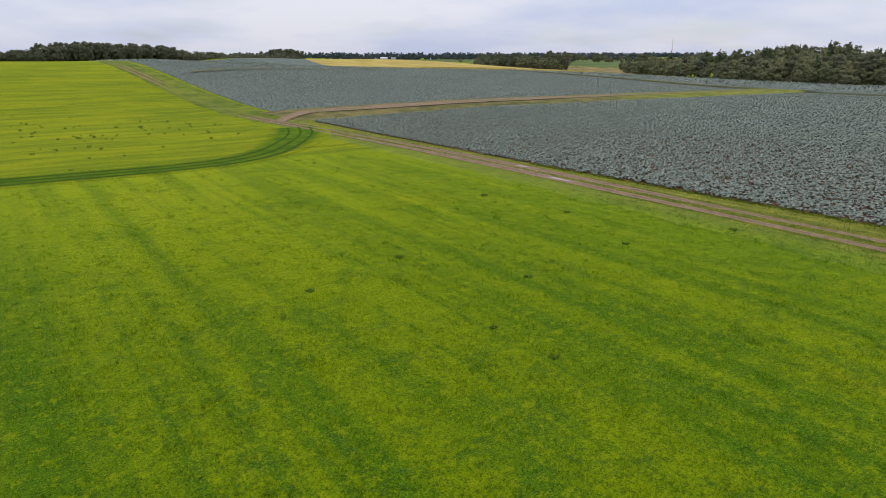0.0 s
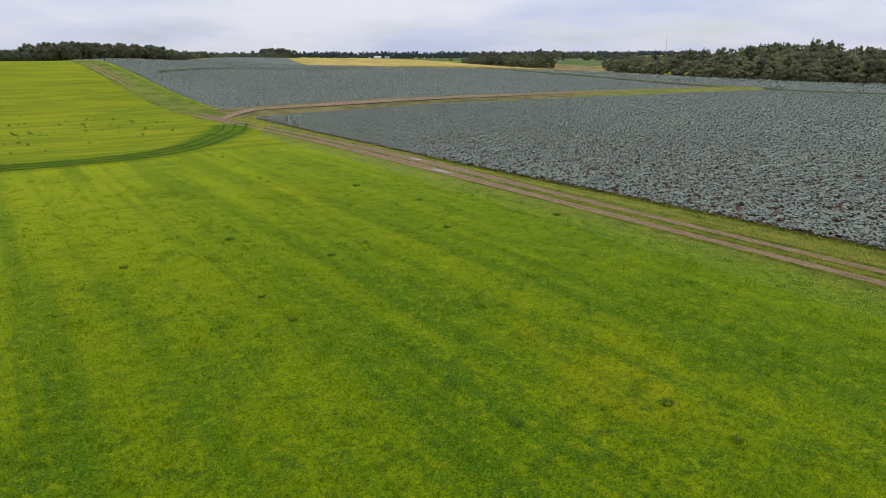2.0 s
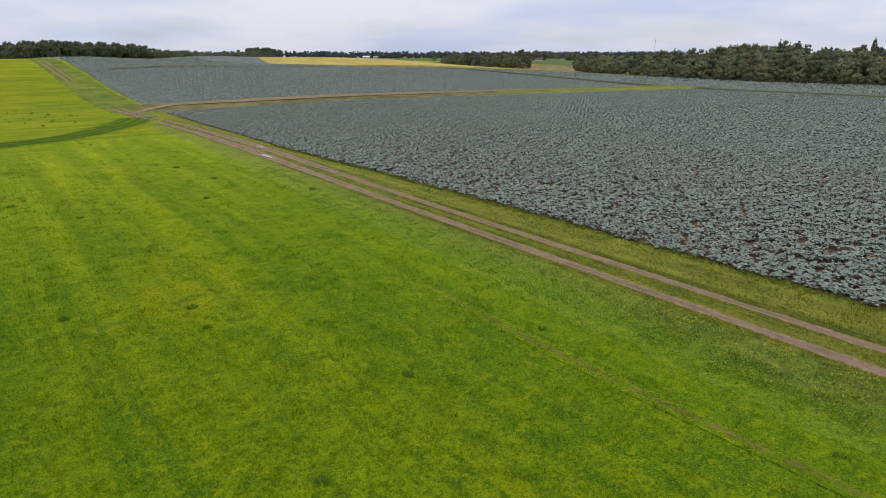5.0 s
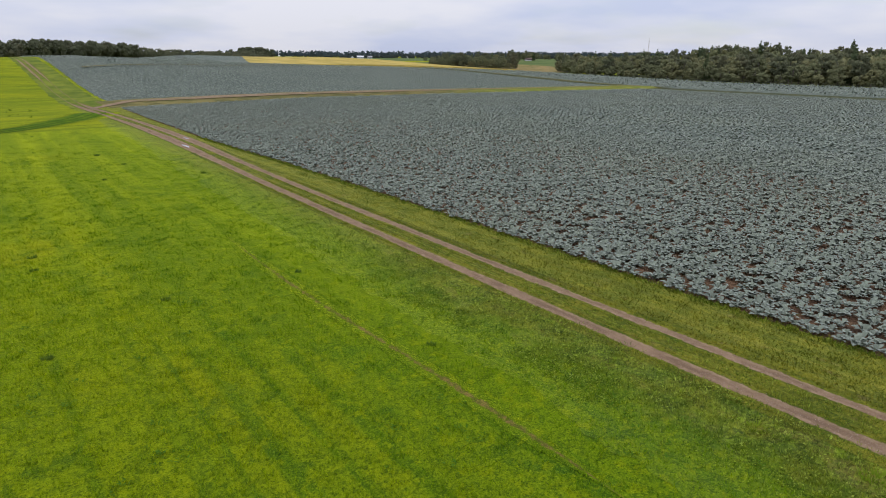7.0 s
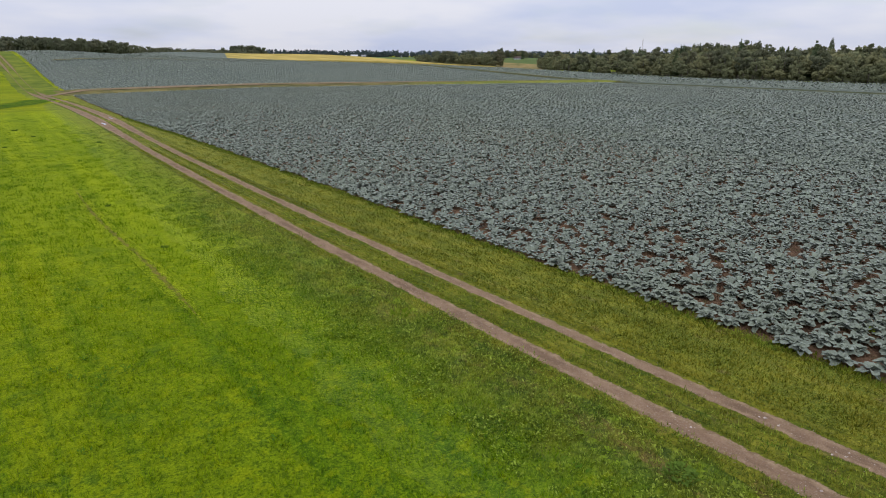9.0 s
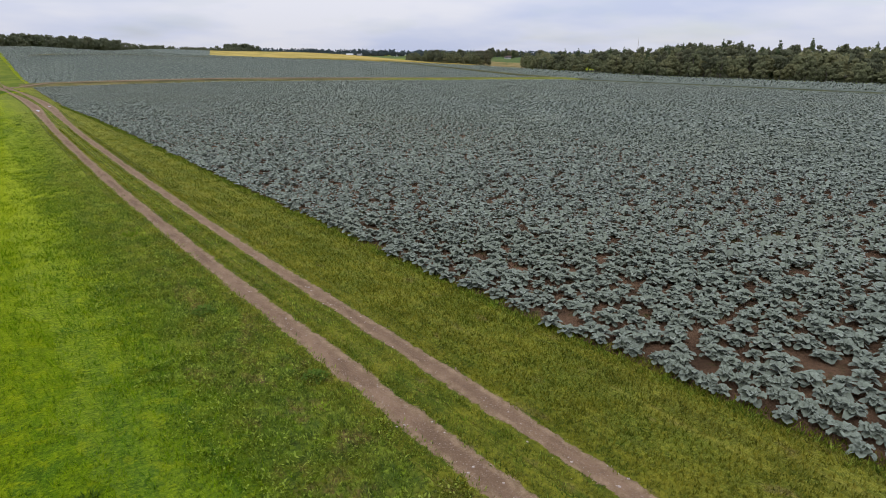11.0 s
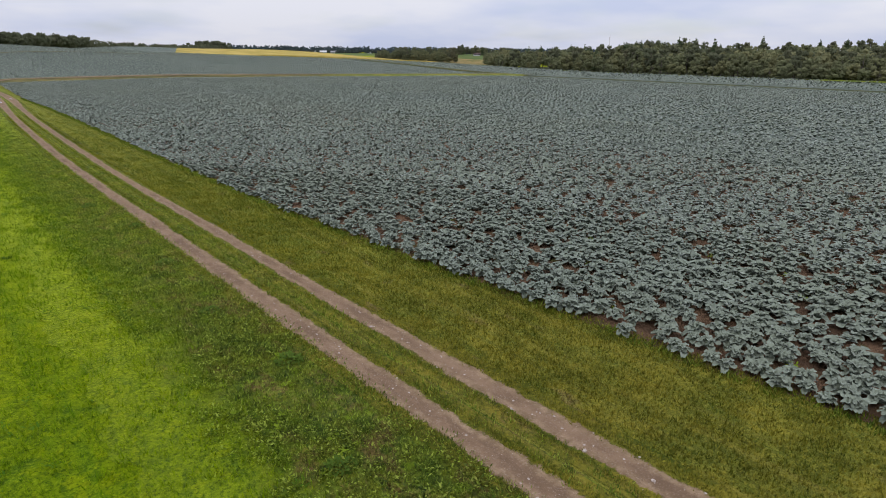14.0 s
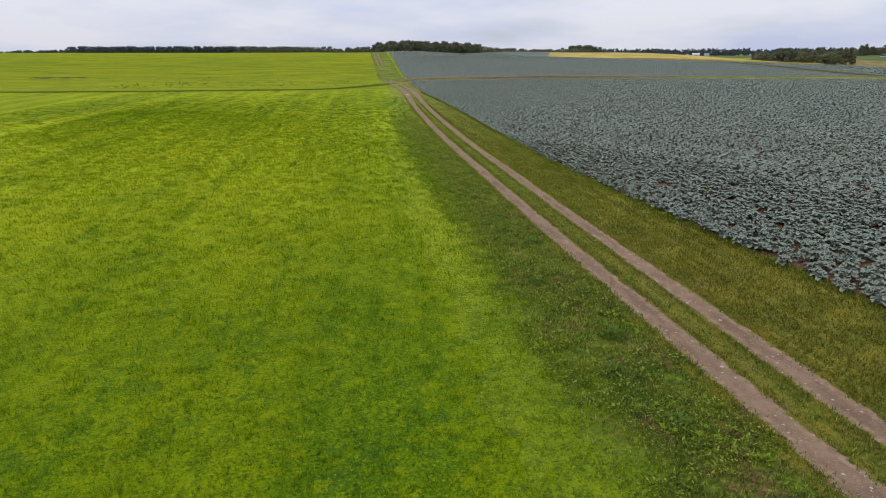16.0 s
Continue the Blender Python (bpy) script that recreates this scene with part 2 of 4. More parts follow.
# ---- materials ----
def meadow_colour(N):
    """The sown meadow: long green and yellow-green bands left by the drill, deeper green blots of clover."""
    wide = N.noise(1.0, 2.0, 0.5, (0.26, 0.010, 1.0), (3.0, 0, 0), 0.35)
    bands = N.noise(1.0, 4.0, 0.62, (0.62, 0.022, 1.0), (7.0, 1.0, 0), 0.5)
    lines = N.noise(1.25, 2.0, 0.5, (1.0, 0.014, 1.0), (1.0, 0, 0), 0.2)
    cross = N.noise(0.34, 6.0, 0.68, (0.17, 1.0, 1.0), (9.0, 2.0, 0), 0.6)
    upper = N.ramp(N.math("ADD", N.axis(1), N.math("MULTIPLY", N.axis(0), 0.1)), 126.5, 130.5)
    lower = N.math("SUBTRACT", 1.0, upper)
    patch = N.noise(0.09, 4.0, 0.6, (1.0, 0.6, 1.0))
    blot = N.noise(0.75, 5.0, 0.66, warp=0.5)
    band = N.math("ADD", N.math("MULTIPLY", wide, 0.55), N.math("MULTIPLY", bands, 0.45))
    c = N.mix(N.ramp(band, 0.40, 0.60), MEADOW_GREEN, MEADOW_YELLOW)
    c = N.mix(N.ramp(patch, 0.54, 0.72, 0, 0.75), c, (0.185, 0.180, 0.002))
    c = N.mix(N.math("MULTIPLY", N.ramp(N.axis(1), 76, 30, 0, 0.58), N.ramp(N.axis(1), -14, 18, 0.2, 1.0)), c, (0.168, 0.200, 0.004))
    c = N.mix(N.math("MULTIPLY", N.ramp(N.axis(0), -33, -43, 0, 0.5), N.ramp(N.axis(1), 60, 76)), c, (0.034, 0.086, 0.002))
    c = N.mix(N.math("MULTIPLY", N.ramp(N.axis(0), -13, -5, 0, 0.65), N.ramp(N.axis(1), 2, 18, 0.3, 1.0)), c, (0.056, 0.116, 0.003))
    c = N.mix(N.math("MULTIPLY", N.ramp(lines, 0.52, 0.66, 0, 0.6), lower), c, (0.034, 0.086, 0.003))
    c = N.mix(N.ramp(blot, 0.54, 0.66, 0, 0.6), c, (0.026, 0.072, 0.006))
    mottle = N.noise(0.22, 6.0, 0.72, (1.0, 0.7, 1.0), (2, 5, 0), 0.4)
    c = N.mix(N.ramp(mottle, 0.54, 0.66, 0, 0.5), c, (0.032, 0.086, 0.004))
    stripe = N.mix(N.ramp(cross, 0.38, 0.62), (0.078, 0.122, 0.003), (0.175, 0.176, 0.002))
    c = N.mix(N.math("MULTIPLY", upper, 0.85), c, stripe)
    N.shine = N.math("ADD", N.math("MULTIPLY", lower, N.math("MULTIPLY", N.math("ADD", N.math("MULTIPLY", N.ramp(N.axis(1), 90, 40, 0.0, 0.42), N.ramp(N.axis(1), -14, 18, 0.2, 1.0)), N.ramp(band, 0.40, 0.60, 0.48, 0.74)), N.ramp(mottle, 0.50, 0.68, 1.0, 0.6))), N.math("MULTIPLY", upper, N.ramp(cross, 0.36, 0.64, 0.22, 0.42)))
    fine = N.noise(5.5, 3.0, 0.65)
    c = N.mix(N.ramp(fine, 0.46, 0.60, 0.0, 0.7), c, N.mix(0.7, c, (0.014, 0.042, 0.003)))
    c = N.mix(N.ramp(N.noise(2.4, 4.0, 0.7), 0.54, 0.62, 0.0, 0.5), c, (0.16, 0.19, 0.002))
    tips = N.noise(17.0, 4.0, 0.75)
    c = N.mix(N.ramp(tips, 0.52, 0.66, 0.0, 0.6), c, N.mix(0.55, c, (0.29, 0.35, 0.015)))
    # deepest flecks carry the shade between blades as colour
    return N.mix(N.ramp(tips, 0.48, 0.37, 0.0, 0.85), c, N.mix(0.85, c, (0.008, 0.028, 0.002)))


MEADOW_GREEN, MEADOW_YELLOW = (0.038, 0.092, 0.002), (0.104, 0.146, 0.001)
m_meadow = material("meadow")
N = Nodes(m_meadow)
N.bump(N.math("ADD", N.noise(9.0, 4.0, 0.7), N.math("MULTIPLY", N.noise(1.2, 3.0), 1.6)), 0.22, 0.10)
N.finish(meadow_colour(N), 0.95, 0.03)
N.velvet(N.shine)

m_blade = material("grass_blade")
N = Nodes(m_blade)
c = meadow_colour(N)
c = N.mix(1.0, c, (1.72, 1.78, 1.0), "MULTIPLY")
c = N.mix(N.ramp(N.island(), 0.4, 1.0, 0.0, 0.3), c, (0.20, 0.28, 0.012))
N.velvet(0.6)
N.leafy(c, 0.8, 0.04, 0.4)

def verge_colour(N):
    """Mown grass and clover with dry brownish streaks along the track."""
    c = N.mix(N.ramp(N.noise(0.55, 5.0, 0.7), 0.38, 0.64), (0.070, 0.080, 0.008), (0.168, 0.142, 0.018))
    c = N.mix(N.ramp(N.noise(1.5, 4.0, 0.65, (1.8, 0.09, 1.0)), 0.50, 0.68, 0, 0.5), c, (0.195, 0.152, 0.042))
    c = N.mix(N.ramp(N.noise(2.2, 4.0, 0.65, (1.4, 0.22, 1.0), (4, 9, 0)), 0.54, 0.68, 0, 0.75), c, (0.042, 0.066, 0.007))
    c = N.mix(N.ramp(N.noise(1.4, 4.0, 0.6, (1, 0.5, 1), (7, 3, 0)), 0.60, 0.72, 0, 0.8), c, (0.150, 0.092, 0.055))
    c = N.mix(N.ramp(N.cells(9.0), 0.0, 1.0, 0.0, 0.55), c, N.mix(0.7, c, (0.035, 0.048, 0.008)))
    c = N.mix(N.ramp(N.cells(13.0, (3, 1, 2)), 0.74, 1.0, 0.0, 0.4), c, (0.24, 0.205, 0.035))
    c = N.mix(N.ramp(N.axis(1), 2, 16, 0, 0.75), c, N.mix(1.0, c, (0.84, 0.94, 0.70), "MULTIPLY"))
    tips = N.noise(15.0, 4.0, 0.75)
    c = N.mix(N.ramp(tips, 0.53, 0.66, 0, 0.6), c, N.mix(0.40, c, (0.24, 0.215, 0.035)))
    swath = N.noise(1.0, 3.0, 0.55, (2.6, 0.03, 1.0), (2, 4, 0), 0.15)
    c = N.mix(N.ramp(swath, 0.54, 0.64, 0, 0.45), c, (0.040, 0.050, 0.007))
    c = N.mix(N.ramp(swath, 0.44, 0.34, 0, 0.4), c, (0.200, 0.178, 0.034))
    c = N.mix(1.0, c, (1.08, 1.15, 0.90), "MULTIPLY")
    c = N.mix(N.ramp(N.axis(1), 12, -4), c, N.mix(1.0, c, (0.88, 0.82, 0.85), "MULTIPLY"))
    # darkest specks: shade between the mown blades, painted into the colour
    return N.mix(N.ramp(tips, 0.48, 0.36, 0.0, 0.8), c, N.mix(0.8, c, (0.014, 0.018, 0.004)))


m_verge = material("mown_verge")
N = Nodes(m_verge)
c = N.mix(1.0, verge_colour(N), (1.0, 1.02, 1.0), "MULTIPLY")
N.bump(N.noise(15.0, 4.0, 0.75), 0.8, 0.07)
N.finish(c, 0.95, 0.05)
N.velvet(0.30, (0.76, 0.77, 0.18))

m_verge_blade = material("verge_blade")
N = Nodes(m_verge_blade)
c = verge_colour(N)
c = N.mix(N.ramp(N.island(), 0.45, 1.0, 0, 0.6), c, (0.29, 0.265, 0.04))
c = N.mix(N.ramp(N.island(), 0.40, 0.0, 0, 0.6), c, (0.040, 0.056, 0.008))
c = N.mix(1.0, c, (1.3, 1.3, 1.3), "MULTIPLY")
N.velvet(0.30, (0.76, 0.77, 0.18))
N.leafy(c, 0.8, 0.05, 0.5)

def rough_colour(N, dark, light, brown):
    """Verge weeds in clumps, thinning out into the meadow on their west side."""
    c = N.mix(N.ramp(N.noise(0.8, 5.0, 0.72), 0.38, 0.62), dark, light)
    c = N.mix(N.math("MULTIPLY", N.ramp(N.noise(1.1, 5.0, 0.7, (1, 0.5, 1), (5, 1, 0)), 0.50, 0.64, 0, 0.85), N.ramp(N.axis(1), 42, 14, 0.3, 1.0)), c, brown)
    c = N.mix(N.ramp(N.noise(1.5, 4.0, 0.65), 0.58, 0.68, 0, 0.85), c, (0.150, 0.215, 0.010))
    c = N.mix(N.ramp(N.noise(1.9, 4.0, 0.65, (1, 0.7, 1), (2, 8, 0)), 0.57, 0.67, 0, 0.85), c, (0.028, 0.052, 0.010))
    c = N.mix(N.ramp(N.cells(8.0), 0.0, 1.0, 0.0, 0.6), c, N.mix(0.75, c, (0.024, 0.040, 0.008)))
    c = N.mix(N.ramp(N.cells(11.0, (3, 1, 2)), 0.74, 1.0, 0.0, 0.6), c, (0.20, 0.26, 0.03))
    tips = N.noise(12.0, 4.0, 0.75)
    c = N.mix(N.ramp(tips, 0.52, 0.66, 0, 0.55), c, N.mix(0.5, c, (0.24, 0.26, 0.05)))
    # near-black low end paints in the shaded gaps among the weeds
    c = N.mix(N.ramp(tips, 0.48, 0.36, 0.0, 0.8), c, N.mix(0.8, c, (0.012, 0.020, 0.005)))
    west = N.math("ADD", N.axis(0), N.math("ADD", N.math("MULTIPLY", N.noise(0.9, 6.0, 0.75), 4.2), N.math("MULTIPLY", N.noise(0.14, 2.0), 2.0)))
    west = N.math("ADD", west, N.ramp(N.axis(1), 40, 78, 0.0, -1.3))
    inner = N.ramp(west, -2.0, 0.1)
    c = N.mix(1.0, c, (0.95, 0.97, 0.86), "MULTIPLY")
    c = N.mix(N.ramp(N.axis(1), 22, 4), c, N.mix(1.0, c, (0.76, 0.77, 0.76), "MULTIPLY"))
    c = N.mix(inner, meadow_colour(N), c)
    N.shine = N.math("MULTIPLY", N.shine, N.math("SUBTRACT", 1.0, N.math("MULTIPLY", inner, 0.4)))
    return c


m_rough = material("rough_weeds")
N = Nodes(m_rough)
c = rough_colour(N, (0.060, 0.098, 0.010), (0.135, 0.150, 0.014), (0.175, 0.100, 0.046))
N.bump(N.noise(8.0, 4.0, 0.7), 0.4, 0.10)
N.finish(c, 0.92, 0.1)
N.velvet(N.shine)

m_rough_blade = material("rough_weed_leaf")
N = Nodes(m_rough_blade)
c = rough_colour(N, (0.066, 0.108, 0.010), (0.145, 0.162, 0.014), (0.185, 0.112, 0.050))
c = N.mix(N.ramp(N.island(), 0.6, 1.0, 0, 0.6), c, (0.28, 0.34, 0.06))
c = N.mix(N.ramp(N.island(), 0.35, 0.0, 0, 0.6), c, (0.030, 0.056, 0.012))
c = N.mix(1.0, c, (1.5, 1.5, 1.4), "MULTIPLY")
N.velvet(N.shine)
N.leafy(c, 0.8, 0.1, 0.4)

def dirt(name, dark, light, warm):
    m = material(name)
    N = Nodes(m)
    c = N.mix(N.ramp(N.noise(1.3, 5.0, 0.7, (1, 0.4, 1)), 0.35, 0.68), dark, light)
    c = N.mix(N.ramp(N.noise(0.25, 3.0, 0.6), 0.42, 0.68, 0, 0.6), c, warm)
    c = N.mix(N.ramp(N.noise(24.0, 4.0, 0.75), 0.52, 0.72, 0, 0.5), c, N.mix(0.6, c, (0.36, 0.29, 0.24)))
    c = N.mix(N.ramp(N.noise(33.0, 3.0, 0.75), 0.54, 0.74, 0, 0.65), c, N.mix(0.7, c, (0.050, 0.035, 0.030)))
    N.bump(N.math("ADD", N.noise(28.0, 4.0, 0.7), N.noise(3.0, 3.0)), 0.7, 0.04)
    N.finish(c, 0.92, 0.08)
    return m


def track_material():
    """Packed dirt in the rut, loose tan dirt beside it, broken up by grass towards its edges."""
    m = material("track_dirt_and_grass")
    N = Nodes(m)
    f = N.math("ADD", N.wear(), N.math("MULTIPLY", N.math("SUBTRACT", N.noise(2.6, 6.0, 0.78), 0.5), 0.85))
    packed = N.mix(N.ramp(N.noise(1.3, 5.0, 0.7, (1, 0.4, 1)), 0.35, 0.68), (0.135, 0.086, 0.051), (0.218, 0.143, 0.088))
    loose = N.mix(N.ramp(N.noise(3.0, 5.0, 0.7), 0.38, 0.64), (0.168, 0.112, 0.064), (0.262, 0.180, 0.110))
    c = N.mix(N.ramp(f, 0.16, 0.42), packed, loose)
    c = N.mix(N.ramp(N.noise(24.0, 4.0, 0.75), 0.52, 0.70, 0, 0.55), c, N.mix(0.6, c, (0.40, 0.33, 0.28)))
    c = N.mix(N.ramp(N.noise(33.0, 3.0, 0.75), 0.54, 0.72, 0, 0.7), c, N.mix(0.7, c, (0.050, 0.035, 0.030)))
    c = N.mix(N.ramp(f, 0.52, 0.60), c, verge_colour(N))
    N.bump(N.math("ADD", N.noise(28.0, 4.0, 0.7), N.noise(3.0, 3.0)), 0.7, 0.04)
    N.finish(c, 0.92, 0.08)
    return m


m_track = track_material()
m_side = dirt("side_track_dirt", (0.150, 0.100, 0.058), (0.250, 0.172, 0.105), (0.125, 0.115, 0.040))

m_stone = material("pale_stone")
N = Nodes(m_stone)
N.finish(N.mix(N.ramp(N.noise(30.0, 2.0), 0.3, 0.7), (0.44, 0.38, 0.33), (0.24, 0.19, 0.16)), 0.8, 0.3)

m_soil = material("field_soil")
N = Nodes(m_soil)
c = N.mix(N.ramp(N.noise(0.9, 4.0, 0.6), 0.35, 0.65), (0.105, 0.064, 0.038), (0.200, 0.120, 0.070))
c = N.mix(N.ramp(N.noise(1.6, 4.0, 0.6), 0.56, 0.7, 0, 0.7), c, (0.085, 0.095, 0.024))
c = N.mix(N.ramp(N.noise(14.0, 4.0, 0.75), 0.45, 0.7, 0, 0.7), c, N.mix(0.7, c, (0.045, 0.028, 0.02)))
N.bump(N.noise(6.0, 6.0, 0.8), 1.0, 0.25)
N.finish(c, 0.95, 0.05)

m_water = material("puddle_water")
N = Nodes(m_water)
N.finish((0.30, 0.24, 0.20, 1), 0.06, 0.6)


def leaf_material(name, dark, light, pale, wide=0.05):
    m = material(name)
    N = Nodes(m)
    c = N.mix(N.math("FRACT", N.math("ADD", N.island(), N.math("MULTIPLY", N.chance(), 7.0))), dark, light)
    c = N.mix(N.ramp(N.noise(wide, 4.0, 0.6), 0.4, 0.68, 0, 0.5), c, pale)
    c = N.mix(N.ramp(N.noise(14.0, 3.0, 0.6), 0.45, 0.75, 0, 0.35), c, N.mix(0.5, c, (0.36, 0.41, 0.36)))
    N.bump(N.noise(22.0, 3.0, 0.6), 0.7, 0.03)
    N.finish(c, 0.6, 0.2)
    N.velvet(0.30, (0.82, 0.90, 0.80))
    return m


m_cabbage = leaf_material("cabbage_leaf", (0.096, 0.113, 0.085), (0.174, 0.203, 0.152), (0.154, 0.174, 0.118))
m_crop = material("distant_crop")
N = Nodes(m_crop)
# near-black tones paint the shade in the gaps between plants
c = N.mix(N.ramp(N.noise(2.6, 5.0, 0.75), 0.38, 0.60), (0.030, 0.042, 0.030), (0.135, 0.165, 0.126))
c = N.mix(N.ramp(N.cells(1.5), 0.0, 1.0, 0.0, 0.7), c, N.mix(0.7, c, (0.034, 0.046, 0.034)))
c = N.mix(N.ramp(N.noise(0.035, 4.0, 0.6), 0.42, 0.66, 0, 0.4), c, (0.115, 0.132, 0.098))
N.bump(N.noise(2.6, 4.0, 0.7), 0.6, 0.2)
N.finish(c, 0.8, 0.2)

m_stubble = material("ripe_grain")
N = Nodes(m_stubble)
c = N.mix(N.ramp(N.noise(0.12, 4.0, 0.6, (1.0, 0.25, 1.0)), 0.35, 0.66), (0.27, 0.215, 0.050), (0.41, 0.305, 0.085))
N.bump(N.noise(2.0, 3.0), 0.5, 0.2)
N.finish(c, 0.95, 0.05)

m_pasture = material("far_pasture")
N = Nodes(m_pasture)
c = N.mix(N.ramp(N.noise(0.03, 4.0, 0.6), 0.38, 0.64), (0.058, 0.096, 0.026), (0.112, 0.134, 0.042))
N.finish(c, 0.95, 0.05)

m_scrub = material("dry_scrub")
N = Nodes(m_scrub)
c = N.mix(N.ramp(N.noise(0.09, 5.0, 0.7), 0.38, 0.64), (0.070, 0.085, 0.020), (0.30, 0.20, 0.085))
N.finish(c, 0.95, 0.05)

m_ditch = material("boundary_grass")
N = Nodes(m_ditch)
c = N.mix(N.ramp(N.noise(0.18, 5.0, 0.7), 0.38, 0.64), (0.070, 0.104, 0.010), (0.150, 0.172, 0.018))
N.bump(N.noise(4.0, 4.0), 0.7, 0.15)
N.finish(c, 0.95, 0.05)


m_strip = material("side_track_grass")
N = Nodes(m_strip)
c = N.mix(N.ramp(N.noise(0.25, 5.0, 0.7), 0.38, 0.64), (0.080, 0.078, 0.026), (0.165, 0.138, 0.048))
c = N.mix(N.ramp(N.axis(0), 75, 105, 0, 0.8), c, N.mix(N.ramp(N.noise(0.18, 5.0, 0.7), 0.38, 0.64), (0.095, 0.125, 0.016), (0.215, 0.220, 0.030)))
N.bump(N.noise(4.0, 4.0), 0.7, 0.15)
N.finish(c, 0.95, 0.05)

m_edge = material("dark_boundary_grass")
N = Nodes(m_edge)
N.finish(N.mix(N.ramp(N.noise(0.2, 5.0, 0.7), 0.38, 0.64), (0.045, 0.055, 0.020), (0.115, 0.105, 0.034)), 0.95, 0.05)

m_dark_ground = material("woodland_floor")
N = Nodes(m_dark_ground)
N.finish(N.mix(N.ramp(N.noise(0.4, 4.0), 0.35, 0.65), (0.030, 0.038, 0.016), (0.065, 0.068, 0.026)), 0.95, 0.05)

# pressed green, its middle dark and sheenless to stand for shade beside taller grass
m_pressed = material("pressed_grass")
N = Nodes(m_pressed)
c = N.mix(N.ramp(N.noise(0.35, 5.0, 0.65), 0.36, 0.64), (0.044, 0.096, 0.003), (0.088, 0.138, 0.003))
c = N.mix(N.ramp(N.noise(9.0, 4.0, 0.75), 0.5, 0.68, 0, 0.5), c, N.mix(0.7, c, (0.016, 0.040, 0.004)))
c = N.mix(N.ramp(N.math("ADD", N.wear(), N.math("MULTIPLY", N.noise(0.6, 5.0, 0.7), 0.9)), 0.85, 1.25), c, meadow_colour(N))
N.bump(N.noise(5.0, 4.0, 0.7), 0.7, 0.1)
N.finish(c, 0.95, 0.03)
N.velvet(N.math("MULTIPLY", N.shine, N.ramp(N.wear(), 0.5, 0.95)))

m_scar = material("dry_rut_grass")
N = Nodes(m_scar)
f = N.math("ADD", N.wear(), N.math("MULTIPLY", N.math("SUBTRACT", N.noise(2.2, 5.0, 0.75), 0.5), 1.5))
c = N.mix(N.ramp(N.noise(3.0, 4.0, 0.7), 0.40, 0.60), (0.060, 0.070, 0.010), (0.140, 0.098, 0.030))
c = N.mix(N.ramp(f, 0.06, 0.32), c, (0.070, 0.112, 0.004))
c = N.mix(N.ramp(f, 0.22, 0.60), c, meadow_colour(N))
N.bump(N.noise(8.0, 4.0, 0.7), 0.6, 0.08)
N.finish(c, 0.95, 0.03)
N.velvet(N.math("MULTIPLY", N.shine, N.ramp(f, 0.0, 0.35, 0.5, 1.0)))

# rut grass darkened further: the shade of a sunk rut put into its colour
m_wheel = material("wheel_rut_grass")
N = Nodes(m_wheel)
c = N.mix(N.ramp(N.noise(0.8, 4.0, 0.65), 0.36, 0.64), (0.024, 0.056, 0.003), (0.050, 0.078, 0.006))
N.finish(c, 0.95, 0.02)


def foliage(name, dark, light, third):
    m = material(name)
    N = Nodes(m)
    c = N.mix(N.math("ADD", N.math("MULTIPLY", N.island(), 0.6), N.math("MULTIPLY", N.chance(), 0.4)), dark, light)
    c = N.mix(N.ramp(N.chance(), 0.55, 1.0, 0, 0.45), c, third)
    c = N.mix(N.ramp(N.noise(0.05, 4.0, 0.65), 0.46, 0.72, 0, 0.55), c, third)
    N.leafy(c, 0.85, 0.08, 0.4)
    return m


# both woods' greens greyed and drawn close together: haze put into the colour
m_leaf = foliage("broadleaf_foliage", (0.140, 0.152, 0.082), (0.190, 0.202, 0.102), (0.225, 0.208, 0.098))
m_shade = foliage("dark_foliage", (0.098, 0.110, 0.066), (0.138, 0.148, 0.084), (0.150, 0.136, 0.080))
m_needle = foliage("conifer_foliage", (0.070, 0.098, 0.052), (0.135, 0.162, 0.080), (0.115, 0.138, 0.066))
# bluish leaf colours with the distance haze mixed straight into them
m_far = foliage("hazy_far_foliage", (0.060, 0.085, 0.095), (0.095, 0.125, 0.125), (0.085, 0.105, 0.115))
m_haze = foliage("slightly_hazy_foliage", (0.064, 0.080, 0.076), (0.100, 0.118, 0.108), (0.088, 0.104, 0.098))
m_young = foliage("yellow_green_weed", (0.115, 0.200, 0.010), (0.215, 0.300, 0.020), (0.2, 0.26, 0.02))
m_tuft = foliage("dark_weed", (0.060, 0.112, 0.014), (0.135, 0.210, 0.030), (0.11, 0.165, 0.02))
m_clover = foliage("clover_leaf", (0.055, 0.125, 0.008), (0.110, 0.205, 0.014), (0.085, 0.165, 0.022))
m_bark = material("bark")
N = Nodes(m_bark)
N.finish(N.mix(N.noise(3.0, 4.0), (0.06, 0.05, 0.04), (0.17, 0.15, 0.13)), 0.95, 0.1)

m_white = material("white_wall")
N = Nodes(m_white)
N.finish(N.mix(N.noise(0.5, 3.0), (0.58, 0.58, 0.58), (0.48, 0.49, 0.50)), 0.8, 0.2)
m_roof = material("grey_roof")
N = Nodes(m_roof)
N.finish(N.mix(N.noise(0.6, 3.0), (0.20, 0.20, 0.21), (0.30, 0.30, 0.31)), 0.8, 0.2)
m_red_roof = material("brown_roof")
N = Nodes(m_red_roof)
N.finish(N.mix(N.noise(0.6, 3.0), (0.085, 0.060, 0.055), (0.12, 0.085, 0.075)), 0.8, 0.2)
m_pane = material("window_pane")
N = Nodes(m_pane)
N.finish((0.05, 0.06, 0.07, 1), 0.1, 0.5)
m_steel = material("painted_steel")
N = Nodes(m_steel)
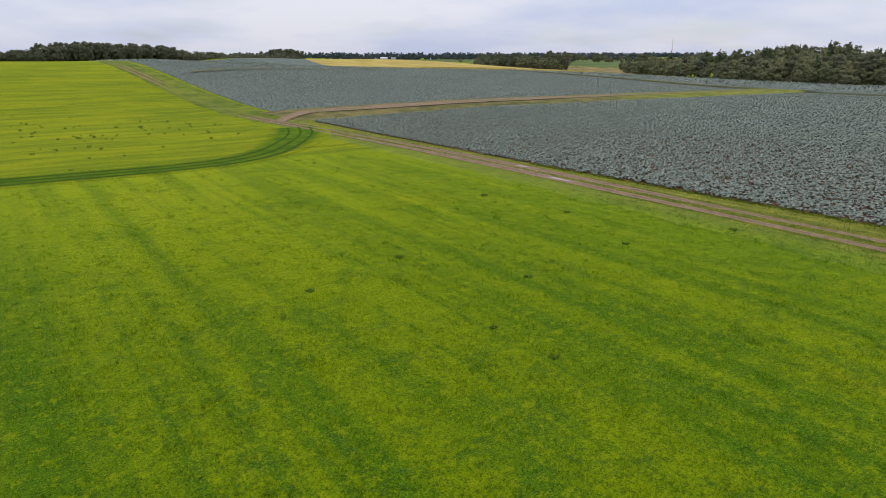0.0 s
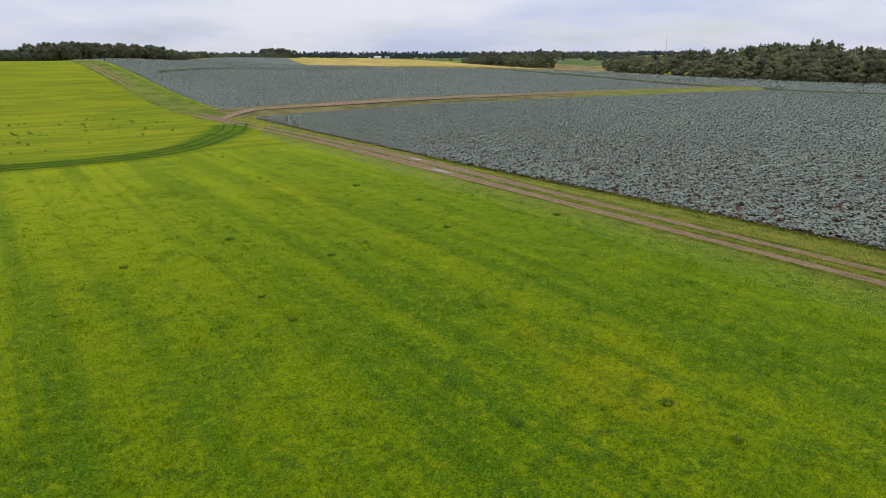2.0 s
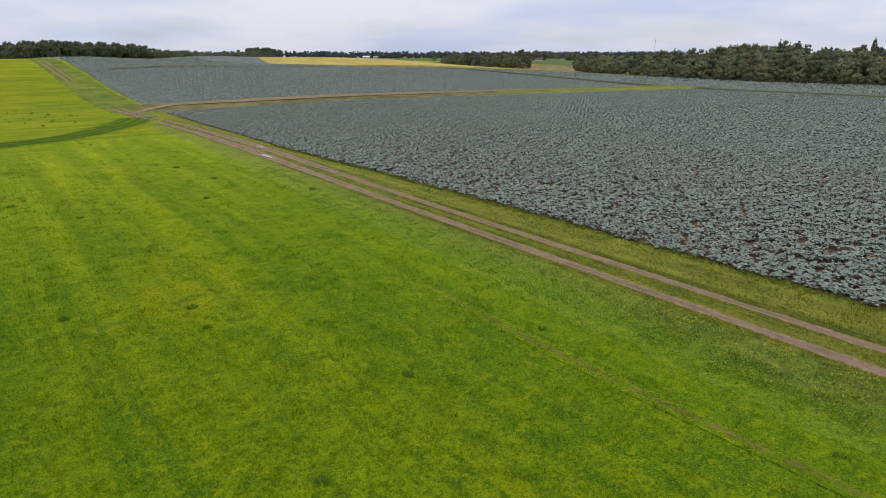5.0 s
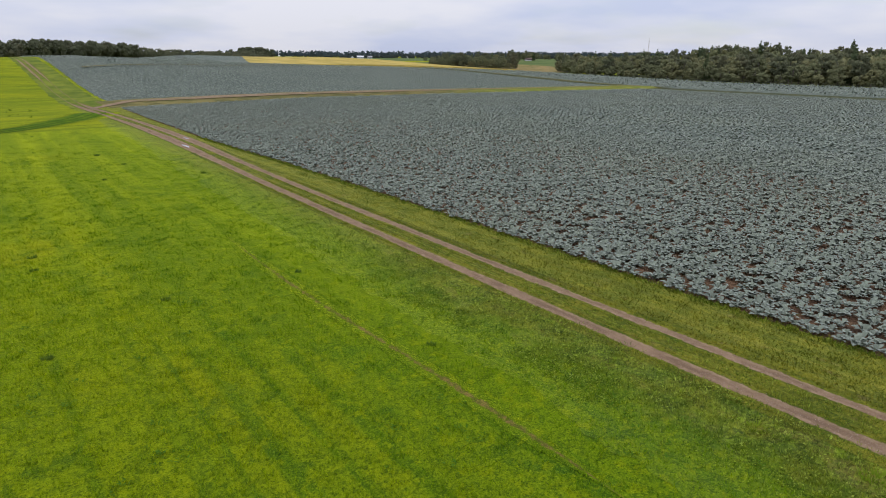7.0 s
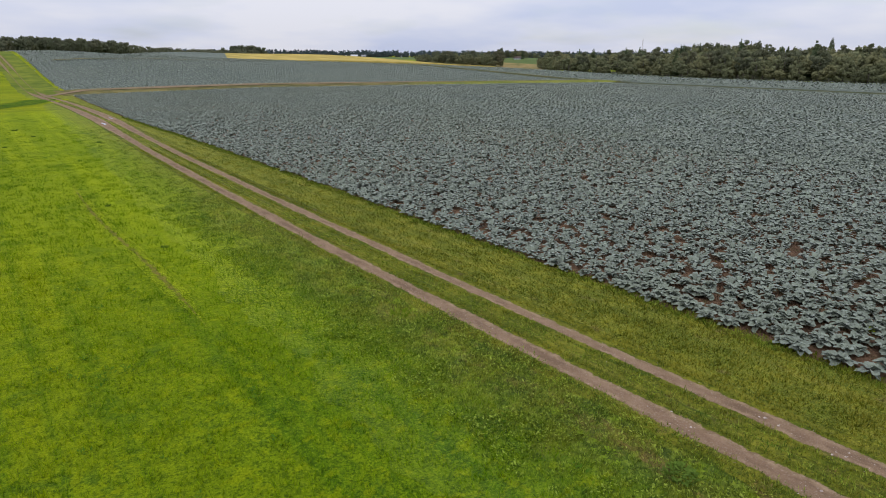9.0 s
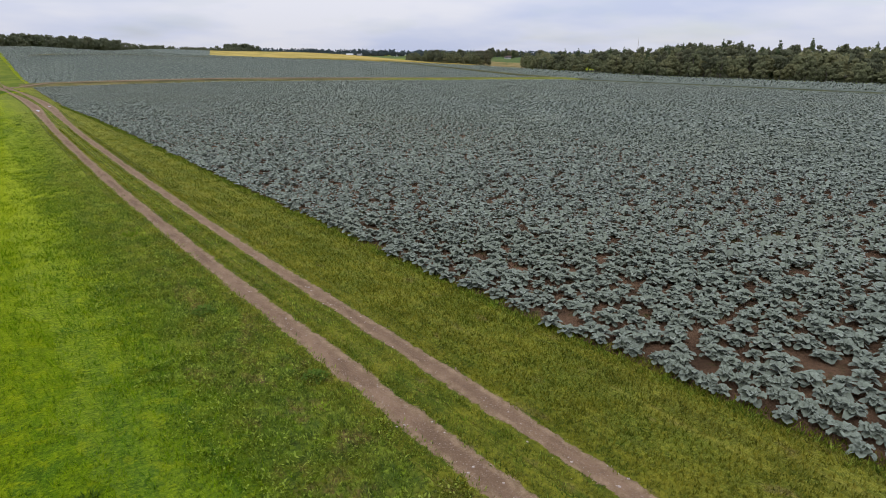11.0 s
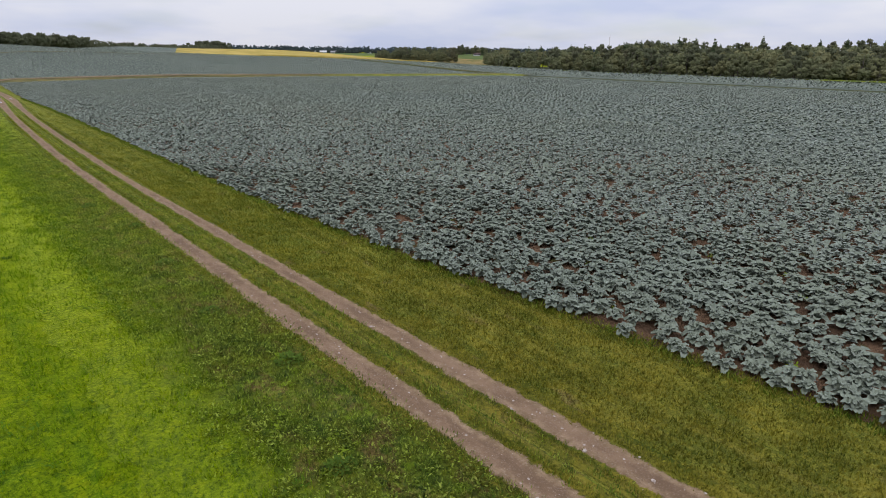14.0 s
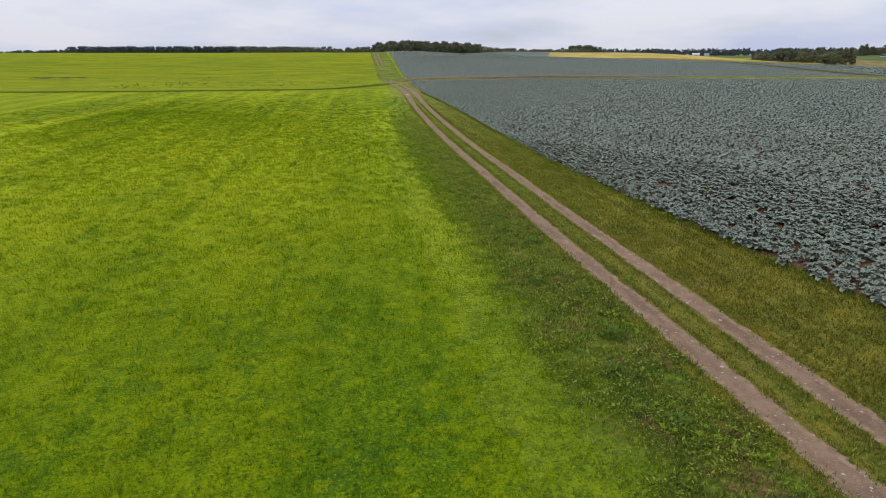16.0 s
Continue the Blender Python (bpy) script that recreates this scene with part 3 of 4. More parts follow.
N.finish(N.mix(N.noise(0.2, 2.0), (0.42, 0.36, 0.36), (0.50, 0.46, 0.46)), 0.5, 0.4)

# ---- the land ----
gx = np.concatenate([[-4500, -3000, -2000, -1300, -900, -650, -480], np.arange(-360, -80, 20), np.arange(-80, -30, 4), np.arange(-30, 12, 1.5), np.arange(12, 100, 4), np.arange(100, 440, 12), [480, 560, 700, 900, 1300, 2000, 3000, 4500]])
gy = np.concatenate([[-4500, -3000, -1500, -700, -350, -200], np.arange(-120, 60, 6), np.arange(60, 176, 2), np.arange(176, 360, 4), np.arange(360, 640, 20), [680, 760, 900, 1100, 1400, 2000, 3000, 4500]])
v, f = quilt(gx, gy, 0.0)
tagged(new("ground", sheet("ground", v, f, m_meadow, True)), "bright yellow-green sown meadow in broad uneven bands", "meadow", kind="structure")


def strip(name, mat, ys, left, right, lift, label, category, cols=2, dip=0.0):
    v, f = ribbon(ys, left, right, lift, cols, dip)
    return tagged(new(name, sheet(name, v, f, mat, True)), label, category, kind="structure")


ys = np.concatenate([np.arange(-60, -24, 0.5), np.arange(-24, 60, 0.16), np.arange(60, 330, 0.5)])
near = ys[ys < 171]
strip("verge_east", m_verge, near, line(near) + 0.0, edge(near) + 0.25 + 0.12 * wobble(near * 0, near, 0.5, 2), 0.012,
      "mown olive-green grass verge beside the cabbage field", "verge", 6)
low = ys[ys < 168]
strip("verge_west", m_rough, low, line(low) - np.interp(low, [30, 75, 130, 150], [6.4, 4.9, 4.4, 2.6]) + 0.38 * wobble(low * 0, low, 1.1, 3) + 0.2 * wobble(low * 0, low, 0.3, 5),
      line(low) + 0.0, 0.012, "rough dark green weedy verge with brown patches", "verge", 6)
high = ys[ys > 168]
strip("verge_upper", m_ditch, high, line(high) - 2.4 - 0.3 * wobble(high * 0, high, 2.0, 3), line(high) + 5.4 + 0.0 * high, 0.02,
      "rough grass verge of the track up the rise", "verge", 6)

road = tagged(empty("road", 0, 0, 0), "two-rut farm track of pinkish brown dirt with pale stones", "track", kind="structure")
def ragged(ys, step, seed):
    """Uneven edge: random values every `step` metres, joined smoothly."""
    r = np.random.default_rng(seed)
    knots = np.arange(ys[0] - 1, ys[-1] + step + 1, step)
    return np.interp(ys, knots, r.uniform(-1, 1, len(knots)))


def worn(name, v, f, mat, wear):
    me = sheet(name, v, f, mat, True)
    me.attributes.new("wear", "FLOAT", "POINT").data.foreach_set("value", np.asarray(wear, np.float32))
    return me


def rut_part(name, mid, half, lift, reach, label):
    """A strip along one rut; wear: the way from its middle over the reach of bare dirt."""
    cols = np.linspace(-1, 1, 9)
    v, wear = [], []
    for i, y in enumerate(ys):
        for q in cols:
            x = mid[i] + q * half[i]
            v.append((x, y, float(land(x, y)) + lift))
            wear.append(abs(q) * half[i] / reach[i])
    n = len(cols)
    f = [(i * n + k, i * n + k + 1, i * n + n + k + 1, i * n + n + k) for i in range(len(ys) - 1) for k in range(n - 1)]
    return part(name, worn(name, v, f, m_track, wear), road, label)


for side, seed in ((-0.85, 1), (0.85, 4)):
    reach = np.interp(ys, [-20, 8, 30, 60], [0.68, 0.62, 0.50, 0.52] if side < 0 else [0.66, 0.54, 0.38, 0.44]) * (1 + 0.14 * ragged(ys, 1.6, seed) + 0.09 * ragged(ys, 0.5, seed + 20))
    reach = reach * (1 - 0.85 * ease(170, 186, ys) * (1 - ease(226, 250, ys))) * (1 - 0.6 * ease(284, 300, ys))
    reach = reach + 0.60 * np.exp(-((ys - 112) / 22) ** 2) + 0.4 * np.exp(-((ys - 166) / 9) ** 2)
    mid = line(ys) + side * (1 + 0.05 * wobble(ys * 0, ys, 6.0, seed)) * (1 - 0.25 * np.exp(-((ys - 166) / 12) ** 2)) + 0.02 * ragged(ys, 0.8, seed + 40)
    grassy = ease(172, 188, ys) * (1 - ease(228, 250, ys)) + ease(284, 300, ys)
    rut_part("shoulder", mid, 0.80 * (1 - 0.8 * grassy), 0.026, reach, "loose tan dirt thinning into grass")
    rut_part("rut", mid, 0.28 * (1 - 0.7 * grassy), 0.032, reach, "packed purplish brown dirt rut")

# the side track between the two cabbage fields, and its bend into the main track
side_track = tagged(empty("side_track", 0, 0, 0), "grassy farm track with brown dirt between the cabbage fields", "track", kind="structure")
xs = np.arange(-0.5, 172, 0.5)
mid = 174.6 - 8.0 * np.exp(-(xs - 1.0) / 5.0)


def across(xs, low_y, high_y, lift, cols=3, bank=0.0, full=False):
    v, f = [], []
    for i, x in enumerate(xs):
        for k in range(cols + 1):
            y = low_y[i] + (high_y[i] - low_y[i]) * k / cols
            v.append((x, y, float(land(x, y)) + lift + bank * (1.0 if full else max(0.0, math.sin(math.pi * k / cols)) ** 0.5) * min(1.0, max(0.0, (x - 2) / 6))))
    for i in range(len(xs) - 1):
        for k in range(cols):
            a = i * (cols + 1) + k
            f.append((a, a + 1, a + cols + 2, a + cols + 1))
    return v, [q[::-1] for q in f]


xg = xs[xs >= 3]
v, f = across(xg, 165.0 + 1.0 * wobble(xg, xg * 0, 3, 1), 183.4 + 0.4 * wobble(xg, xg * 0, 3, 1), 0.03, 12, 0.45)
part("grass_strip", sheet("grass_strip", v, f, m_strip, True), side_track, "olive green grass strip")
fade = np.clip((150 - xs) / 90, 0.2, 1.0)
v, f = across(xs, mid - (1.4 + 3.0 * ease(5, 24, xs)) * fade + 0.25 * wobble(xs, xs * 0, 1.2, 2), mid + 2.6 * fade + 0.35 * wobble(xs, xs * 0, 1.0, 3), 0.08, 3, 0.47, True)
part("dirt", sheet("dirt", v, f, m_side, True), side_track, "pinkish brown dirt")

# the dark green wheel track through the meadow
def along(way, name, offset, half, lift, mat, parent, label=""):
    """A strip along a wheel track, with wear 0 in its middle and 1 at its edges."""
    cx, cy, tx, ty = way
    cols = np.linspace(-1, 1, 7)
    v, wear = [], []
    for i in range(len(cx)):
        for q in cols:
            d = offset + q * half[i]
            x, y = cx[i] - ty[i] * d, cy[i] + tx[i] * d
            v.append((x, y, float(land(x, y)) + lift))
            wear.append(abs(q))
    n = len(cols)
    f = [(i * n + k, i * n + k + 1, i * n + n + k + 1, i * n + n + k) for i in range(len(cx) - 1) for k in range(n - 1)]
    return part(name, worn(name, v, [q[::-1] for q in f], mat, wear), parent, label)


def course(points):
    """A smooth line through points: places and unit directions."""
    n = len(points)
    t = np.linspace(0, n - 1, 4 * n - 3)
    cx, cy = (np.interp(t, np.arange(n), [p[k] for p in points]) for k in (0, 1))
    for lap in range(6):
        for way in (cx, cy):
            way[1:-1] = 0.25 * way[:-2] + 0.5 * way[1:-1] + 0.25 * way[2:]
    t = np.linspace(0, len(cx) - 1, 54 * n)
    cx, cy = (np.interp(t, np.arange(len(way)), way) for way in (cx, cy))
    tx, ty = np.gradient(cx), np.gradient(cy)
    return cx, cy, tx / np.hypot(tx, ty), ty / np.hypot(tx, ty)


CROSS = [(-260, 167), (-160, 148), (-98, 137), (-71, 133), (-42, 130.4), (-32, 129.6), (-25, 129.2), (-18, 130.4), (-13, 134.5), (-9.5, 139.5), (-6, 144.5), (-3.2, 149.5), (-1.0, 156.0)]
meadow_track = tagged(empty("meadow_track", 0, 0, 0), "dark green wheel track pressed through the meadow grass", "track", kind="structure")
way = course(CROSS)
close = ease(-16, -6, way[0])
along(way, "pressed_grass", 0.3, 3.2 + 1.4 * close, 0.03, m_pressed, meadow_track)
for side in (-1.7, -0.1, 1.5):
    along(way, "rut", side, 0.34 * (1 - 0.5 * close), 0.05, m_wheel, meadow_track)
# fields
fx = np.concatenate([np.arange(0, 40, 2.0), np.arange(40, 160, 6.0)])
v, f = [], []
fy = np.arange(-60, 163.5, 1.5)
for y in fy:
    e = float(edge(y))
    for q in fx / fx[-1]:
        x = e + (160 - e) * q ** 1.3
        v.append((x, y, float(land(x, y)) + 0.02))
n = len(fx)
f = [(j * n + i, j * n + i + 1, (j + 1) * n + i + 1, (j + 1) * n + i) for j in range(len(fy) - 1) for i in range(n - 1)]
tagged(new("field_soil", sheet("field_soil", v, f, m_soil, True)), "reddish brown tilled soil under the cabbages", "soil", kind="structure")
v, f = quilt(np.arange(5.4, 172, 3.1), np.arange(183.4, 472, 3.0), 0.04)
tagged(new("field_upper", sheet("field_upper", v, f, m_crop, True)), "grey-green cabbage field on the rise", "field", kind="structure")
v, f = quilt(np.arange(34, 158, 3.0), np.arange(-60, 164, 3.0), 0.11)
tagged(new("field_canopy", sheet("field_canopy", v, f, m_crop, True)), "grey-green cabbage leaves with painted shaded gaps far into the field", "field", kind="structure")
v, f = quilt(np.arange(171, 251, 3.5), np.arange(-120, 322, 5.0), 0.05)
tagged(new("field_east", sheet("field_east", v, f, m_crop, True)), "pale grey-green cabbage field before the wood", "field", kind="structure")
v, f = quilt(np.arange(169, 176.1, 1.0), np.arange(164, 322, 3.0), 0.3)
tagged(new("boundary_strip", sheet("boundary_strip", v, f, m_edge, True)), "rough olive grass strip between the fields", "verge", kind="structure")
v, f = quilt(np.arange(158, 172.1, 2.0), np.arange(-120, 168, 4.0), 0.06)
tagged(new("boundary_ditch", sheet("boundary_ditch", v, f, m_dark_ground, True)), "dark overgrown ditch between the fields", "ditch", kind="structure")
v, f = quilt(np.arange(234, 251, 2.0), np.arange(-120, 96, 4.0), 0.5)
tagged(new("wood_margin", sheet("wood_margin", v, f, m_ditch, True)), "bright grass margin before the wood", "verge", kind="structure")
gx2 = np.linspace(0, 1, 50)
v, f = [], []
for q in gx2:
    for k in range(41):
        y = 324.0 + 196.0 * max(0, k - 1) / 39
        west = 89 + 0.31 * (y - 324)
        x = west + (250 - west) * q
        v.append((x, y, float(land(x, y)) + (0.9 * float(ease(0, 0.5, q)) + 0.14 if k else 0.0)))
f = [(i * 41 + k, (i + 1) * 41 + k, (i + 1) * 41 + k + 1, i * 41 + k + 1) for i in range(len(gx2) - 1) for k in range(40)]
tagged(new("field_grain", sheet("field_grain", v, f, m_stubble, True)), "ripe yellow grain field on the hill", "field", kind="structure")
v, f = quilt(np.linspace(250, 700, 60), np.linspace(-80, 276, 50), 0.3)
tagged(new("wood_floor", sheet("wood_floor", v, f, m_dark_ground, True)), "dark olive woodland floor", "ground", kind="structure")
lane = np.arange(12, 100, 1.0)
lane_y = np.interp(lane, [12, 40, 60, 78, 100], [262, 273, 279, 282, 291])
v, f = across(lane, lane_y - 0.9, lane_y + 0.9, 0.4, 2)
tagged(new("field_lane", sheet("field_lane", v, f, m_strip, True)), "narrow pale grassy lane through the upper cabbages", "lane", kind="structure")
wy = np.arange(36, 64, 0.3)
v, wear = [], []
for y in wy:
    half = 0.36 * float(ease(64, 56, y) * ease(36, 40, y)) + 0.02
    for q in np.linspace(-1, 1, 7):
        x = -8.25 + 0.2 * math.sin(y * 0.2) + q * half
        v.append((x, y, float(land(x, y)) + 0.02))
        wear.append(abs(q))
f = [(i * 7 + k, i * 7 + k + 1, i * 7 + k + 8, i * 7 + k + 7) for i in range(len(wy) - 1) for k in range(6)]
tagged(new("wheel_scar", worn("wheel_scar", v, f, m_scar, wear)), "old brown wheel scar in the meadow grass", "rut", kind="structure")
v, f = across(np.arange(-113, -95, 1.0), 202 + 0.8 * np.sin(np.arange(18)), 205.5 + 0.8 * np.cos(np.arange(18) * 1.3), 0.06, 2)
tagged(new("bare_patch", sheet("bare_patch", v, f, m_dark_ground, True)), "dark bare soil patch in the upper meadow", "soil", kind="structure")
for name, mat, x0, x1, y0, y1, lift, label in (
        ("field_pasture", m_pasture, 182, 1500, 332, 1500, 0.2, "distant green pasture beyond the hill"),
        ("field_scrub", m_scrub, 290, 480, 335, 600, 0.4, "dry brownish scrub land beside the wood")):
    v, f = quilt(np.linspace(x0, x1, 40), np.linspace(y0, y1, 50), lift)
    tagged(new(name, sheet(name, v, f, mat, True)), label, "field", kind="structure")


# ---- trees ----
def tube(p, q, r0, r1, sides=6):
    p, q = Vector(p), Vector(q)
    m = (q - p).to_track_quat("Z", "Y").to_matrix()
    v = [tuple(c + m @ Vector((r * math.cos(a), r * math.sin(a), 0))) for c, r in ((p, r0), (q, r1)) for a in (2 * math.pi * k / sides for k in range(sides))]
    return v, [(k, (k + 1) % sides, sides + (k + 1) % sides, sides + k) for k in range(sides)]


def tree_shapes(seed, height, spread, kind):
    """Trunk with limbs, as (verts, quads); crown, as loose leaf clumps of three corners."""
    rng = np.random.default_rng(seed)
    wood = [tube((0, 0, -0.4), (0.15, 0.1, height * 0.55), 0.028 * height * 0.7, 0.012 * height), tube((0.15, 0.1, height * 0.55), (0.1, 0, height * 0.92), 0.012 * height, 0.02)]
    blobs = []
    if kind == "conifer":
        for k in range(11):
            q = k / 10
            r = spread * (1 - q) ** 0.8 + 0.25
            for a in range(5):
                t = 2 * math.pi * (a + 0.5 * (k % 2) + rng.uniform(-0.2, 0.2)) / 5
                blobs.append((r * 0.6 * math.cos(t), r * 0.6 * math.sin(t), height * (0.14 + 0.84 * q), r * 0.5, 0.35 * r + 0.25))
    else:
        base = 0.16 if kind == "bush" else 0.3
        for k in range(28 if kind == "broad" else 20):
            t, q = rng.uniform(0, 2 * math.pi), rng.uniform(0, 1)
            reach = spread * (0.25 + 0.6 * math.sin(math.pi * (0.15 + 0.75 * q))) * rng.uniform(0.5, 1)
            c = (reach * math.cos(t), reach * math.sin(t), height * (base + (0.9 - base) * q))
            size = spread * rng.uniform(0.20, 0.38)
            blobs.append((*c, size, size * 0.8))
            if k < 7:
                wood.append(tube((0.1, 0, height * (0.25 + 0.3 * q)), c, 0.008 * height, 0.02, 4))
    return wood, blobs


def clumps(seed, blobs, count, size):
    rng = np.random.default_rng(seed)
    b = np.array(blobs)
    weight = b[:, 3] ** 1.3
    pick = rng.choice(len(b), count, p=weight / weight.sum())
    way = rng.normal(size=(count, 3))
    way /= np.linalg.norm(way, axis=1)[:, None]
    r = np.clip(rng.normal(0.84, 0.15, count), 0.4, 1.15)
    c = b[pick, :3] + way * np.stack([b[pick, 3], b[pick, 3], b[pick, 4]], 1) * r[:, None]
    u = rng.normal(size=(count, 3))
    u -= way * (u * way).sum(1)[:, None] * 0.75
    u /= np.linalg.norm(u, axis=1)[:, None]
    w = np.cross(way, u)
    s = size * rng.uniform(0.6, 1.4, count)[:, None]
    return np.stack([c + u * s, c - u * s * 0.6 + w * s * 0.8, c - u * s * 0.5 - w * s * 0.9], 1).reshape(-1, 3)


TREES = []
KINDS = [("broad", 10.5, 3.6, m_leaf), ("broad", 9.0, 3.9, m_leaf), ("broad", 12.0, 3.8, m_shade), ("bush", 6.0, 3.2, m_leaf),
         ("conifer", 12.5, 2.6, m_needle), ("bush", 7.5, 3.6, m_leaf)]
for k, (kind, height, spread, mat) in enumerate(KINDS):
    wood, blobs = tree_shapes(20 + k, height, spread, kind)
    TREES.append((joined("trunk", wood, m_bark), soup("crown", clumps(40 + k, blobs, 1050, 0.46), 3, mat),
                  clumps(60 + k, blobs, 260, 0.95), mat))


def tree(k, x, y, yaw, size, label, group, name="tree"):
    top = empty(name, 0, 0, 0)
    part("trunk", TREES[k][0], top)
    part("crown", TREES[k][1], top)
    top.matrix_basis = pose(x, y, float(land(x, y)), 0, 0, yaw) @ Matrix.Diagonal((size, size, size, 1))
    return tagged(top, label, "tree", group)


LABELS = ["leafy green broadleaf tree at the wood's edge", "low spreading broadleaf tree at the wood's edge", "tall dark green broadleaf tree at the wood's edge",
          "dark rounded bush at the wood's edge", "dark slender conifer at the wood's edge", "light green bushy tree at the wood's edge"]
rng = np.random.default_rng(5)
for row in range(4):
    for y in np.arange(14, 274, 6.4 if row else 4.6):
        k = int(rng.choice([0, 1, 2, 3, 4, 5], p=[0.05, 0.1, 0.0, 0.55, 0.0, 0.3] if row == 0 else [0.34, 0.30, 0.16, 0.1, 0.01, 0.09]))
        size = rng.uniform(0.8, 1.12) * (0.72 + 0.09 * row) * (1.12 - 0.14 * float(ease(140, 270, y)))
        tree(k, 250.5 + 5.5 * row + rng.uniform(-2.2, 2.2), y + rng.uniform(-2.2, 2.2), rng.uniform(0, 360), size, LABELS[k], "trees along the wood's edge")
for q in np.linspace(0, 1, 17):
    for row in range(3):
        k = int(rng.choice([0, 1, 2, 3, 5], p=[0.2, 0.15, 0.15, 0.25, 0.25]))
        tree(k, 252 + 88 * q + 6 * row + rng.uniform(-2, 2), 274 + 104 * q - 2 * row + rng.uniform(-2, 2), rng.uniform(0, 360), rng.uniform(0.85, 1.1) * (0.85 + 0.1 * row), LABELS[k], "trees along the wood's edge")
tree(4, 533, 259, 40, 1.3, "tall lone conifer rising above the wood", "trees along the wood's edge")


def wood(name, xs, ys, kinds, size, mat=None, label="", sink=0.0, lower=0.0, clumps_each=260, fat=1.0):
    """Many trees as one stand: crowns of larger clumps."""
    pieces = {}
    for x, y in zip(xs, ys):
        k = int(rng.choice(kinds))
        c, m = TREES[k][2][:3 * clumps_each], mat or TREES[k][3]
        mid = np.repeat(c.reshape(-1, 3, 3).mean(1), 3, axis=0)
        c = mid + (c - mid) * fat
        s, a = rng.uniform(0.85, 1.12) * size * (1 - lower * float(ease(140, 280, y))), rng.uniform(0, 6.28)
        p = np.stack([c[:, 0] * math.cos(a) - c[:, 1] * math.sin(a), c[:, 0] * math.sin(a) + c[:, 1] * math.cos(a), c[:, 2]], 1) * s
        pieces.setdefault(m.name, (m, []))[1].append(p + np.array([x, y, float(land(x, y)) - sink]))
    for m, lot in pieces.values():
        tagged(new(name, soup(name, np.concatenate(lot), 3, m)), label, "wood", kind="stuff")


def scatter(x0, x1, y0, y1, step):
    n = max(1, int((x1 - x0) * (y1 - y0) / step ** 2))
    return rng.uniform(x0, x1, n), rng.uniform(y0, y1, n)


x, y = scatter(272, 345, 10, 278, 6.8)
wood("woodland", x, y, [0, 0, 1, 1, 2, 5, 5], 0.98, None, "mixed green woodland behind its edge", lower=0.12)
x, y = scatter(345, 440, -10, 300, 12)
wood("woodland", x, y, [0, 1, 2, 0, 1, 1, 5], 1.05, None, "mixed green woodland on rising ground", lower=0.2)
x, y = scatter(440, 640, -30, 330, 18)
wood("woodland", x, y, [0, 1, 2, 1, 0, 1, 0, 1, 0, 4], 1.05, None, "mixed green woodland on rising ground", lower=0.2)

# the grove beyond the fields
for q in np.linspace(0, 1, 20):
    for side in (0, 8, 16):
        k = int(rng.choice([0, 1, 2, 3, 5, 5]))
        tree(k, 390 - 22 * q + side + rng.uniform(-3, 3), 484 + 95 * q + side + rng.uniform(-3, 3), rng.uniform(0, 360), rng.uniform(0.95, 1.25),
             "broadleaf tree in a dense small grove", "trees of the grove")
# trees round the far house
for q in range(13):
    tree(int(rng.choice([0, 1, 2, 4])), 560 + rng.uniform(-26, 20), 660 + rng.uniform(-26, 26), rng.uniform(0, 360), rng.uniform(0.85, 1.2),
         "dark tree near a far farmhouse", "trees by the farmhouse")

# the long wood behind the hill's crest, copses and skyline
def belt(name, p, q, deep, count, kinds, size, mat, label, each):
    t = rng.uniform(0, 1, count)
    xs = p[0] + (q[0] - p[0]) * t + rng.uniform(0, deep, count) * 0.5
    ys = p[1] + (q[1] - p[1]) * t + rng.uniform(0, deep, count)
    wood(name, xs, ys, kinds, size, mat, label, clumps_each=each, fat=1.0 if each > 100 else 1.7)


belt("far_wood", (5, 690), (110, 780), 70, 240, [0, 1, 2, 2], 1.45, m_shade, "dark green wood behind the crest", 200)
belt("far_wood", (95, 770), (330, 960), 70, 420, [0, 1, 2], 1.2, m_shade, "dark green wood behind the crest", 130)
belt("far_wood", (312, 985), (352, 985), 40, 60, [0, 2], 1.7, m_shade, "dark green copse behind the crest", 200)
belt("far_wood", (20, 700), (-190, 900), 40, 220, [0, 1, 3], 0.92, m_shade, "dark green tree line behind the crest", 120)
belt("far_wood", (-125, 625), (10, 695), 40, 165, [0, 1, 2], 0.98, m_shade, "dark green wood behind the crest", 160)
belt("woodland", (408, 388), (500, 290), 40, 110, [0, 2, 4], 1.15, None, "mixed woodland beyond the field", 160)
belt("far_wood", (500, 760), (690, 640), 30, 70, [0, 1, 2, 4], 0.95, None, "trees on the rise behind the farmhouse", 130)
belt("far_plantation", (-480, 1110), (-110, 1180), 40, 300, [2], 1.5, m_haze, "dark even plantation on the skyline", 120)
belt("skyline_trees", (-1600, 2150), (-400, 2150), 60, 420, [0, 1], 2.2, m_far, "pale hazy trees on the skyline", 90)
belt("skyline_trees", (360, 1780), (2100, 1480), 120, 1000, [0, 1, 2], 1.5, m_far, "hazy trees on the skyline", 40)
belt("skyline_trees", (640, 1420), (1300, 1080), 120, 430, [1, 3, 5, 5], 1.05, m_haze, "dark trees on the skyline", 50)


# ---- far buildings ----
def box(x0, x1, y0, y1, z0, z1):
    v = [(x, y, z) for z in (z0, z1) for y in (y0, y1) for x in (x0, x1)]
    return v, [(0, 2, 3, 1), (4, 5, 7, 6), (0, 1, 5, 4), (2, 6, 7, 3), (0, 4, 6, 2), (1, 3, 7, 5)]


